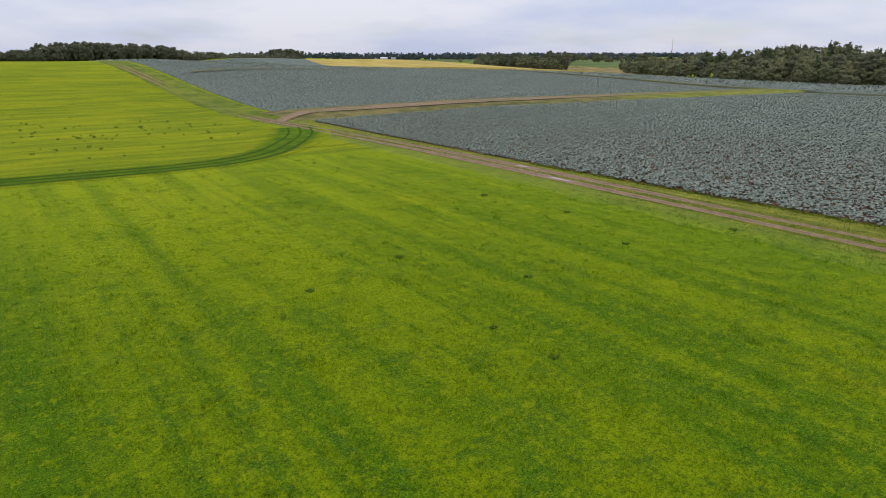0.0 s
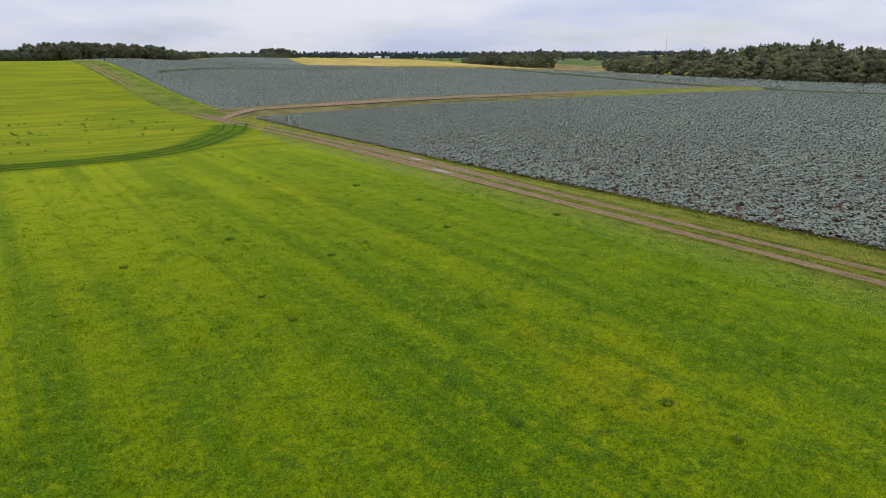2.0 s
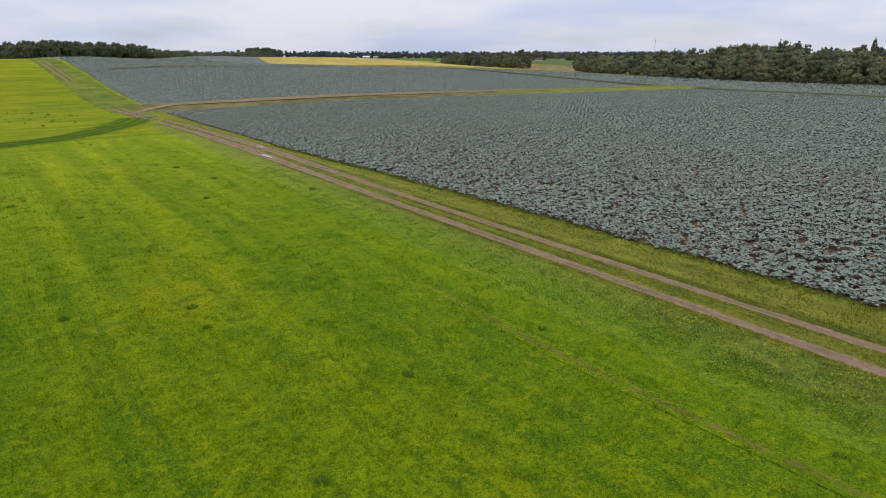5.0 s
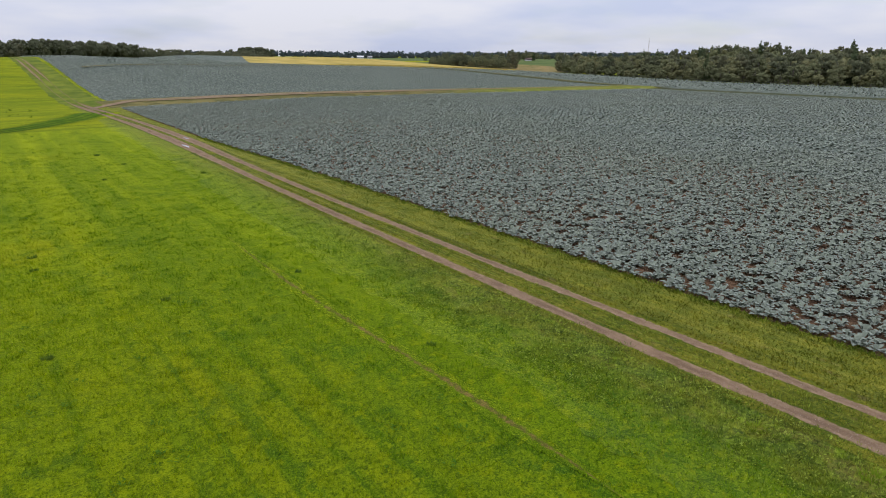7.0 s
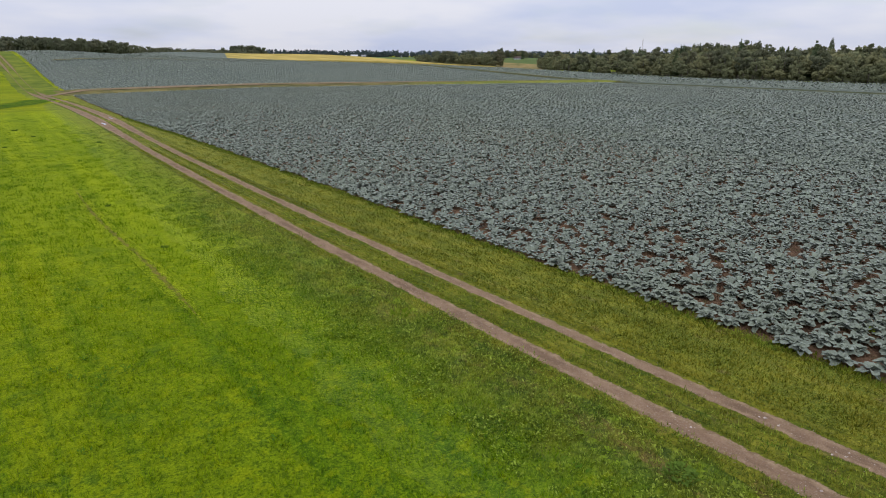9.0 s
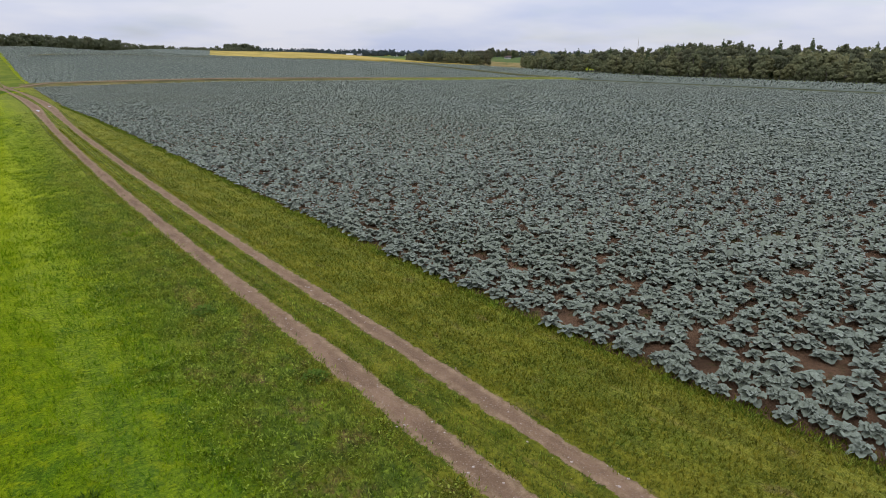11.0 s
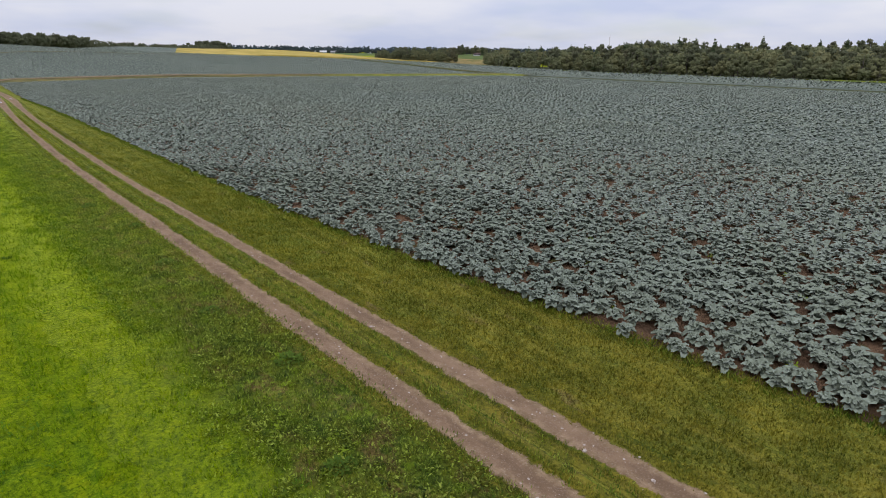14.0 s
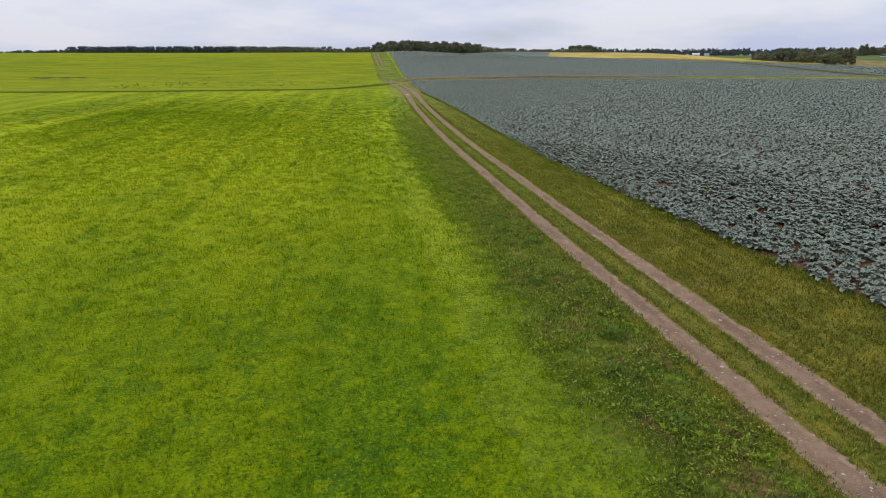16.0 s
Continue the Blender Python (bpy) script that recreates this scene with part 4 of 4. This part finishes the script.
def house(x, y, yaw, long, deep, wall, peak, wall_mat, roof_mat, label, panes=4):
    top = tagged(empty("farmhouse", 0, 0, 0), label, "house")
    l, d = long / 2, deep / 2
    v = [(-l, -d, -1), (l, -d, -1), (l, d, -1), (-l, d, -1), (-l, -d, wall), (l, -d, wall), (l, d, wall), (-l, d, wall), (-l, 0, peak), (l, 0, peak)]
    part("wall", sheet("wall", v, [(0, 1, 5, 4), (1, 2, 6, 9, 5), (2, 3, 7, 6), (3, 0, 4, 8, 7)], wall_mat), top)
    o, t = 0.5, 0.25
    v = [(-l - o, -d - o, wall - 0.3), (l + o, -d - o, wall - 0.3), (l + o, 0, peak), (-l - o, 0, peak), (l + o, d + o, wall - 0.3), (-l - o, d + o, wall - 0.3)]
    v += [(a, b, c + t) for a, b, c in v]
    f = [(6, 7, 8, 9), (9, 8, 10, 11), (1, 0, 3, 2), (2, 3, 5, 4), (0, 1, 7, 6), (4, 5, 11, 10), (0, 6, 9, 3), (3, 9, 11, 5), (1, 2, 8, 7), (2, 4, 10, 8)]
    part("roof", sheet("roof", v, f, roof_mat), top)
    for k in range(panes):
        px = -l + long * (k + 0.5) / panes
        part("window", sheet("window", *box(px - 0.55, px + 0.55, -d - 0.05, -d + 0.05, 1.0, 2.4), m_pane), top)
    top.matrix_basis = pose(x, y, float(land(x, y)), 0, 0, yaw)
    return top


house(712, 1350, -25, 15, 7, 3.2, 5.6, m_white, m_white, "white farm building with a pale roof", 6)
house(733, 1344, -25, 10, 7, 3.0, 5.2, m_white, m_roof, "white farmhouse with a grey roof")
house(697, 1360, 60, 8, 6, 2.6, 4.4, m_white, m_white, "small white farm shed", 2)
house(835, 1350, -20, 9, 6, 2.4, 4.0, m_white, m_white, "low white shed on a far field", 3)
house(556, 640, -35, 8, 5, 2.0, 3.4, m_white, m_red_roof, "low farmhouse with a brown roof", 5)
house(-660, 1290, 10, 30, 14, 5.0, 9.0, m_white, m_roof, "white barn with a dark grey roof", 5)

mast = tagged(empty("radio_mast", 0, 0, 0), "slender red-grey lattice radio mast", "mast")
bars = []
for a in range(3):
    p = [(1.0 * math.cos(2.094 * a + b), 1.0 * math.sin(2.094 * a + b)) for b in (0, 2.094)]
    bars.append(tube((*p[0], 0), (*p[0], 50), 0.3, 0.25, 4))
    for k in range(16):
        i = k % 2
        bars.append(tube((*p[i], 50 * k / 16), (*p[1 - i], 50 * (k + 1) / 16), 0.13, 0.13, 4))
part("lattice", joined("lattice", bars, m_steel), mast)
part("tip", joined("tip", [tube((0, 0, 50), (0, 0, 57), 0.22, 0.1, 5)], m_steel), mast)
mast.matrix_basis = pose(1545, 1208, float(land(1545, 1208)))


# ---- cabbages ----
def cabbage_leaf(rng, q, rows, cols=2):
    """One cupped round leaf with a frilled margin, (verts, triangles); q: 0 for the lowest leaf, 1 for the innermost."""
    tilt = 0.42 + 0.95 * q + rng.uniform(-0.25, 0.25)
    length = (0.30 - 0.13 * q) * rng.uniform(0.75, 1.15)
    half = 0.088 * (1 - 0.25 * q) * rng.uniform(0.8, 1.2)
    v, f = [], []
    for i in range(rows + 1):
        t = i / rows
        r = 0.02 + length * t * math.cos(max(tilt - 0.85 * t * t, -0.5))
        z = 0.06 + 0.11 * q + length * (t * math.sin(tilt) - 0.40 * t * t * t)
        w = half * (0.22 + 2.2 * t - 1.72 * t ** 2.6)
        for k in range(cols + 1):
            side = 2 * k / cols - 1
            frill = rng.uniform(-0.035, 0.045) * abs(side) if side else -0.012
            v.append((r - 0.10 * length * t * abs(side) + 0.02 * rng.uniform(-1, 1) * abs(side), side * w * rng.uniform(0.88, 1.12), z + 0.045 * abs(side) * math.sin(math.pi * min(1, t + 0.15)) + frill))
    for i in range(rows):
        for j in range(cols):
            b = (cols + 1) * i + j
            f += [(b, b + 1, b + cols + 2), (b, b + cols + 2, b + cols + 1)]
    return v, f


def cabbage_heart():
    ring = [(0.10 * math.cos(t), 0.10 * math.sin(t)) for t in (math.pi * k / 3 for k in range(6))]
    v = [(x, y, 0.10) for x, y in ring] + [(x * 0.8, y * 0.8, 0.22) for x, y in ring] + [(0, 0, 0.27)]
    f = []
    for k in range(6):
        n = (k + 1) % 6
        f += [(k, n, 6 + n), (k, 6 + n, 6 + k), (6 + k, 6 + n, 12)]
    return v, f


def cabbage(seed, leaves, rows, head=True):
    """A whole rosette as one shape: low outer leaves, upright inner ones."""
    rng = np.random.default_rng(seed)
    v, f = [], []
    for k in range(leaves):
        a = 2.4 * k + rng.uniform(-0.3, 0.3)
        lv, lf = cabbage_leaf(rng, k / max(1, leaves - 1), rows)
        f += [tuple(i + len(v) for i in q) for q in lf]
        v += [(x * math.cos(a) - y * math.sin(a), x * math.sin(a) + y * math.cos(a), z) for x, y, z in lv]
    if head:
        lv, lf = cabbage_heart()
        f += [tuple(i + len(v) for i in q) for q in lf]
        v += lv
    return v, f


def spread(seed, leaves, fine=1.0):
    """The same plant from afar: folded leaves of two triangles."""
    rng = np.random.default_rng(seed)
    v, f = [], []
    for k in range(leaves):
        a, tilt, r, w = 2.4 * k + rng.uniform(-0.3, 0.3), rng.uniform(0.15, 1.0), rng.uniform(0.22, 0.42), rng.uniform(0.09, 0.15) * fine
        c, s, z = math.cos(a), math.sin(a), r * math.sin(tilt)
        q, at = r * math.cos(tilt), len(v)
        v += [(0.03 * c, 0.03 * s, 0.06), (q * 0.6 * c + w * s, q * 0.6 * s - w * c, 0.12 + z * 0.75), (q * 0.6 * c - w * s, q * 0.6 * s + w * c, 0.10 + z * 0.75), (q * c, q * s, 0.06 + z * 0.9)]
        f += [(at, at + 1, at + 2), (at + 1, at + 3, at + 2)]
    return v, f


# rows run beside the track; plants fail here and there, leaving bare soil
rng = np.random.default_rng(11)
px, py = [], []
for k, off in enumerate(np.concatenate([np.arange(0.2, 42, 0.58), np.arange(42, 160, 0.95)])):
    y = np.arange(-45, 162.5, 0.47 if off < 42 else 0.85) + rng.uniform(0, 0.4)
    px.append(off + rng.normal(0, 0.11, len(y)))
    py.append(y + rng.normal(0, 0.11, len(y)))
px, py = np.concatenate(px), np.concatenate(py)
px = px + edge(py)
gap = wobble(px, py, 0.8, 3) + 0.7 * wobble(px, py, 0.33, 8)
thin = 0.24 * np.exp(-((py - 5) / 28) ** 2) * np.exp(-np.clip(px - 6, 0, 99) / 22)
keep = (gap < 1.25 - thin * 1.5) & (px < 157) & (rng.uniform(0, 1, len(px)) > 0.03 + 0.10 * thin)
for bx, by in ((6.65, 42.3), (6.3, 37.6), (4.9, 45.8), (8.3, 37.0), (8.4, 8.1), (9.0, 16.9), (14.7, 0.5), (17.1, 7.9), (4.9, 23.5), (6.9, 20.3)):
    keep &= ((px - bx) / 0.36) ** 2 + ((py - by) / 0.5) ** 2 > 1
px, py = px[keep], py[keep]
eye = np.array([[e[0], e[1]] for t, e, g, r in PATH])
far = np.min(np.hypot(px[:, None] - eye[None, :, 0], py[:, None] - eye[None, :, 1]), axis=1)
size = np.where(px > 46.3, 1.4, 1.02) * rng.uniform(0.8, 1.18, len(px)) * (1 + 0.1 * wobble(px, py, 6, 2))
yaw = rng.uniform(0, 6.283, len(px))
pz = land(px, py) + 0.02

order = np.argsort((py + 4) ** 2 / 40 + (px - edge(py)) ** 2)
first = order[:300]
bed = np.ones(len(px), bool)
bed[first] = False
near_shapes = [cabbage(100 + k, 22, 3) for k in range(4)]
heart = sheet("heart", *cabbage_heart(), m_cabbage)
models = []
for k in range(4):
    lr = np.random.default_rng(150 + k)
    plant = empty("cabbage", 0, 0, 0)
    for j in range(16):
        leaf = part("leaf", sheet("leaf", *cabbage_leaf(lr, j / 15, 4, 4), m_cabbage, True), plant)
        leaf.matrix_basis = pose(0, 0, 0, 0, 0, math.degrees(2.4 * j) + lr.uniform(-15, 15))
    part("heart", heart, plant)
    models.append(tagged(plant, "blue-green cabbage plant with broad waxy ruffled leaves", "cabbage", "cabbage plants at the field's edge"))
for n, i in enumerate(first):
    m = pose(px[i], py[i], pz[i], 0, 0, math.degrees(yaw[i]))
    ob = models[n] if n < 4 else copy_thing(models[n % 4], m)
    ob.matrix_basis = m @ Matrix.Diagonal((size[i], size[i], size[i] * 1.08, 1))
for shapes, pick in ((near_shapes, bed & (far < 14)), ([cabbage(200 + k, 14, 2, False) for k in range(4)], bed & (far >= 14) & (far < 23)),
                     ([spread(240 + k, 15, 0.68) for k in range(4)], bed & (far >= 23) & (far < 36)),
                     ([spread(300 + k, 10, 0.8) for k in range(4)], bed & (far >= 36) & (px <= 46.3)),
                     ([spread(340 + k, 6, 0.95) for k in range(4)], bed & (far >= 36) & (px > 46.3))):
    where = np.nonzero(pick)[0]
    for k, (v, f) in enumerate(shapes):
        w = where[k::4]
        grow = size[w] * (1.0 if len(f) > 200 else 1.1)
        tagged(new("cabbage_crop", many("cabbage_crop", v, f, turns(px[w], py[w], pz[w], yaw[w], grow, tall=np.where(px[w] > 46.3, 0.58, 1.05 if len(f) > 200 else 0.85)), m_cabbage, len(f) > 100)),
               "dense rows of blue-green cabbages", "cabbage crop", kind="stuff")
# the crop on the rise and before the wood: coarser plants
v, f = spread(400, 5)
for x0, x1, y0, y1, step in ((5.6, 168, 184.5, 345, 1.15), (5.6, 86, 345, 450, 1.7), (177, 248, -60, 318, 2.2)):
    x, y = np.meshgrid(np.arange(x0, x1, step), np.arange(y0, y1, step))
    x, y = x.ravel() + rng.normal(0, 0.4, x.size), y.ravel() + rng.normal(0, 0.4, x.size)
    k = ~((x > 84) & (y > 320))
    x, y = x[k], y[k]
    tagged(new("cabbage_crop", many("cabbage_crop", v, f, turns(x, y, land(x, y) + 0.02, rng.uniform(0, 6.28, len(x)), step * rng.uniform(0.7, 1.2, len(x)), tall=0.8), m_cabbage)),
           "distant cabbages of the field on the rise", "cabbage crop", kind="stuff")


# ---- grass ----
def blades(seed, count, height, width, spread):
    """A tuft: loose three-cornered blades, leaning outwards."""
    rng = np.random.default_rng(seed)
    out = []
    for k in range(count):
        a, r = rng.uniform(0, 6.283), spread * math.sqrt(rng.uniform(0, 1))
        x, y = r * math.cos(a), r * math.sin(a)
        t, lean, h = rng.uniform(0, 6.283), rng.uniform(0.1, 0.8), height * rng.uniform(0.55, 1.2)
        dx, dy = width * math.cos(t), width * math.sin(t)
        out += [(x - dx, y - dy, 0), (x + dx, y + dy, 0), (x + h * lean * math.cos(a), y + h * lean * math.sin(a), h)]
    return out, [(3 * k, 3 * k + 1, 3 * k + 2) for k in range(count)]


def leafy(seed, count, height, wide, size):
    """A low bushy weed: small folded leaves over a dome."""
    rng = np.random.default_rng(seed)
    v, f = [], []
    for k in range(count):
        a, r = rng.uniform(0, 6.283), wide * math.sqrt(rng.uniform(0, 1))
        c = Vector((r * math.cos(a), r * math.sin(a), height * rng.uniform(0.25, 1) * (1.05 - (r / wide) ** 2 * 0.7)))
        t, s, e = a + rng.uniform(-1, 1), size * rng.uniform(0.6, 1.3), rng.uniform(-0.3, 0.9)
        u, w = Vector((math.cos(t), math.sin(t), e)) * s, Vector((-math.sin(t), math.cos(t), rng.uniform(-0.4, 0.4))) * s * 0.55
        at = len(v)
        v += [tuple(c - u), tuple(c + w), tuple(c + u), tuple(c - w)]
        f += [(at, at + 1, at + 2), (at, at + 2, at + 3)]
    return v, f


def tufts(name, mat, tuft, xs, ys, sizes, lift, label, category):
    v, f = tuft
    m = turns(xs, ys, land(xs, ys) + lift, rng.uniform(0, 6.283, len(xs)), sizes)
    return tagged(new(name, many(name, v, f, m, mat)), label, category, kind="stuff")


def sow(x0, x1, y0, y1, dense, reach):
    """Places whose density falls with the distance from the flight line."""
    n = int((x1 - x0) * (y1 - y0) * dense)
    x, y = rng.uniform(x0, x1, n), rng.uniform(y0, y1, n)
    d = np.full(n, 1e9)
    for e in eye[::2]:
        d = np.minimum(d, np.hypot(x - e[0], y - e[1]))
    k = rng.uniform(0, 1, n) < np.clip(reach / np.maximum(d, 1), 0, 1) ** 2.2
    return x[k], y[k]


x, y = sow(-45, -1, -20, 110, 15, 12)
k = x < line(y) - 3.2 - rng.uniform(0, 1.6, len(x))
tufts("meadow_grass", m_blade, blades(1, 8, 0.15, 0.008, 0.2), x[k], y[k], rng.uniform(0.7, 1.3, k.sum()), 0.0, "fresh yellow-green meadow grass blades", "grass")
x, y = sow(-60, -1, -15, 128, 3.2, 25)
k = (x < line(y) - 3.6 - rng.uniform(0, 1.2, len(x))) & (wobble(x, y, 0.7, 5) + wobble(x, y, 0.25, 2) > -0.5)
tufts("meadow_grass", m_blade, blades(2, 9, 0.13, 0.015, 0.24), x[k], y[k], rng.uniform(0.7, 1.4, k.sum()), 0.0, "soft clumps of yellow-green meadow grass", "grass")
x, y = sow(-60, -4, -15, 128, 2.6, 34)
k = (x < line(y) - 3.4) & (wobble(x, y, 1.6, 7) + 0.8 * wobble(x, y, 0.5, 1) > 0.55)
tufts("clover", m_clover, leafy(9, 12, 0.11, 0.20, 0.035), x[k], y[k], rng.uniform(0.6, 1.5, k.sum()), 0.0, "deep green clover clumps in the meadow", "clover")
x, y = sow(-7, 0, -22, 100, 62, 14)
k = (x > line(y) - 3.5 - rng.uniform(0, 1.9, len(x))) & (x < line(y) - 1.15)
tufts("verge_weeds", m_rough_blade, blades(3, 9, 0.07, 0.013, 0.17), x[k], y[k], rng.uniform(0.6, 1.5, k.sum()), 0.015, "rough mixed weeds and grass of the verge", "weeds")
x, y = sow(-2, 7, -22, 100, 52, 16)
k = (x > line(y) + 1.22) & (x < edge(y) + 0.3)
tufts("verge_grass", m_verge_blade, blades(4, 8, 0.095, 0.014, 0.16), x[k], y[k], rng.uniform(0.6, 1.3, k.sum()), 0.01, "short mown olive verge grass", "grass")
x, y = sow(-2, 3, -22, 100, 46, 17)
k = np.abs(x - line(y)) < 0.5
tufts("crown_grass", m_rough_blade, blades(5, 7, 0.09, 0.014, 0.14), x[k], y[k], rng.uniform(0.6, 1.3, k.sum()), 0.01, "short green grass between the ruts", "grass")
x, y = sow(0, 8, -22, 60, 26, 13)
k = (x > line(y) + 1.35) & (x < edge(y) + 0.2) & (wobble(x, y, 0.6, 6) > -0.35)
tufts("verge_clover", m_verge_blade, leafy(33, 9, 0.07, 0.13, 0.022), x[k], y[k], rng.uniform(0.6, 1.5, k.sum()), 0.01, "low clover and small leaves in the mown verge", "clover")
y = rng.uniform(-25, 110, 2600)
x = edge(y) + rng.normal(-0.12, 0.13, len(y))
tufts("field_edge_weeds", m_rough_blade, blades(6, 14, 0.13, 0.013, 0.15), x, y, rng.uniform(0.5, 1.3, len(y)), 0.01, "green weeds along the cabbage rows", "weeds")
y = -22 + 100 * rng.uniform(0, 1, 16000) ** 1.6
side = rng.choice([-1.0, 1.0], len(y))
inner = rng.choice([-1.0, 1.0], len(y))
x = line(y) + side * 0.85 + inner * (0.42 + np.abs(rng.normal(0.0, 0.10, len(y))))
tufts("rut_edge_grass", m_verge_blade, blades(7, 4, 0.07, 0.011, 0.09), x, y, rng.uniform(0.5, 1.2, len(y)), 0.02, "short grass creeping over the rut edges", "grass")


y = -20 + 75 * rng.uniform(0, 1, 6500) ** 1.5
x = line(y) - rng.uniform(1.4, 4.9, len(y))
k = wobble(x, y, 0.9, 4) > -0.1
tufts("low_weeds", m_rough_blade, leafy(31, 17, 0.13, 0.16, 0.027), x[k], y[k], rng.uniform(0.6, 1.5, k.sum()), 0.01, "low leafy weeds on the rough verge", "weeds")
y = -20 + 70 * rng.uniform(0, 1, 420) ** 1.3
x = line(y) - rng.uniform(1.6, 4.6, len(y))
k = wobble(x, y, 1.1, 9) > 0.25
tufts("low_weeds", m_young, leafy(32, 18, 0.12, 0.13, 0.032), x[k], y[k], rng.uniform(0.6, 1.4, k.sum()), 0.01, "small yellow-green weeds on the verge", "weeds")
for j, (wx2, wy2, s) in enumerate(((-2.2, -7.4, 0.9), (-3.0, -9.3, 0.8), (-3.2, -3.0, 0.8), (-2.1, 1.6, 0.9), (-2.6, 6.0, 0.8), (-2.3, 11.5, 0.9), (-2.5, -11.6, 0.8), (-1.9, 17.5, 0.8), (-2.8, 23.0, 0.9))):
    ob = new("leafy_weed", sheet("leafy_weed", *leafy(600 + j, 190, 0.26, 0.40, 0.055), m_tuft))
    ob.matrix_basis = pose(wx2, wy2, float(land(wx2, wy2)), 0, 0, 40 * j) @ Matrix.Diagonal((s, s, s, 1))
    tagged(ob, "dark green bushy weed on the verge beside the track", "weed", "bushy weeds on the verge")


def weed(name, x, y, size, mat, label, seed=0, tall=1.0):
    v, f = blades(500 + seed, 70, 0.22 * tall, 0.022, 0.24)
    ob = new(name, sheet(name, v, f, mat))
    ob.matrix_basis = pose(x, y, float(land(x, y)), 0, 0, 40 * seed) @ Matrix.Diagonal((size, size, size * 0.8, 1))
    return tagged(ob, label, "weed", "weed clumps in the grass")


for k, (x, y, s) in enumerate(((-21.8, 68.0, 0.75), (-17.4, 66.1, 0.9), (-9.0, 101.7, 1.0), (-7.9, 94.1, 0.8), (-24.0, 79.1, 0.8), (-28.3, 90.6, 0.8), (-18.9, 86.0, 0.8), (-22.3, 92.5, 0.9),
                               (-10.7, 86.8, 0.8), (-24.1, 82.4, 0.7), (-13.4, 55.9, 0.8), (-18.0, 52.6, 0.8), (-7.5, 55.8, 0.6), (-7.0, 45.6, 0.6), (-17.5, 63.7, 0.7), (-3.4, 84.7, 1.0),
                               (-15.8, 27.6, 0.6), (-6.85, 16.0, 0.7), (-38.9, 67.1, 0.8), (-13.6, 24.5, 0.6))):
    weed("weed_clump", x, y, s, m_tuft, "dark green weed clump in the meadow", k)
for k, (x, y, s) in enumerate(((-2.95, 36.0, 0.7), (-2.8, 33.2, 0.8), (-2.5, 32.4, 0.6), (-3.3, 20.5, 0.5), (-3.2, 11.0, 0.4), (-2.4, -6.5, 0.45), (-2.9, -9.2, 0.4), (-2.2, 1.0, 0.35))):
    weed("weed_clump", x, y, s * 1.7, m_young, "bright yellow-green weed clump on the verge", 20 + k, 0.6)
x, y = rng.uniform(-75, -8, 190), 168 + rng.normal(0, 17, 190)
tufts("dark_tufts", m_tuft, blades(8, 14, 0.4, 0.05, 0.25), x, y, rng.uniform(0.4, 0.95, 190), 0.0, "scattered dark tufts in the upper meadow", "weeds")

x, y = rng.uniform(6, 24, 90), rng.uniform(-12, 30, 90)
tufts("field_weeds", m_young, leafy(34, 16, 0.22, 0.14, 0.04), x, y, rng.uniform(0.5, 1.2, 90), 0.03, "small yellow-green weeds between the cabbages", "weeds")

# ---- stones and puddles on the track ----
bm = bmesh.new()
bmesh.ops.create_icosphere(bm, subdivisions=1, radius=1.0)
for vert in bm.verts:
    vert.co *= 1 + 0.22 * math.sin(vert.co.x * 5 + vert.co.y * 3 + vert.co.z * 4)
stone_mesh = bpy.data.meshes.new("stone")
bm.to_mesh(stone_mesh)
bm.free()
stone_mesh.materials.append(m_stone)
for k in range(280):
    y = -20 + 45 * rng.uniform(0, 1) ** 1.4
    x = float(line(y)) + rng.choice([-0.85, 0.85]) + rng.normal(0, 0.17)
    s = rng.uniform(0.014, 0.032) * (1.6 if k % 14 == 0 else 1)
    ob = part("stone", stone_mesh, road)
    ob.matrix_basis = pose(x, y, float(land(x, y)) + 0.022 + s * 0.2, 0, 0, rng.uniform(0, 360)) @ Matrix.Diagonal((s * 1.3, s, s * 0.6, 1))


y = -22 + 60 * rng.uniform(0, 1, 2200) ** 1.3
x = line(y) + rng.choice([-0.85, 0.85], len(y)) + rng.normal(0, 0.2, len(y))
grit = tagged(new("gravel", many("gravel", [(1, 0, 0), (-0.5, 0.8, 0), (-0.5, -0.8, 0), (0, 0, 0.7)], [(0, 1, 3), (1, 2, 3), (2, 0, 3)],
                                 turns(x, y, land(x, y) + 0.032, rng.uniform(0, 6.28, len(y)), rng.uniform(0.005, 0.016, len(y))), m_stone)),
              "small pale gravel scattered in the ruts", "gravel", kind="stuff")


def puddle(x, y, long, wide, seed):
    pts = [(x + wide * math.cos(t) * (1 + 0.25 * math.sin(3 * t + seed)), y + long * math.sin(t) * (1 + 0.2 * math.sin(2 * t + seed))) for t in (2 * math.pi * k / 28 for k in range(28))]
    z = float(land(x, y)) + 0.04
    me = sheet("puddle", [(a, b, z) for a, b in pts], [tuple(range(28))], m_water)
    return tagged(new("puddle", me), "shallow rain puddle in the rut reflecting the sky", "puddle", "puddles on the track")


puddle(float(line(102.6)) - 0.85, 102.6, 1.7, 0.17, 1)
puddle(float(line(109.5)) + 0.9, 109.5, 0.9, 0.14, 3)
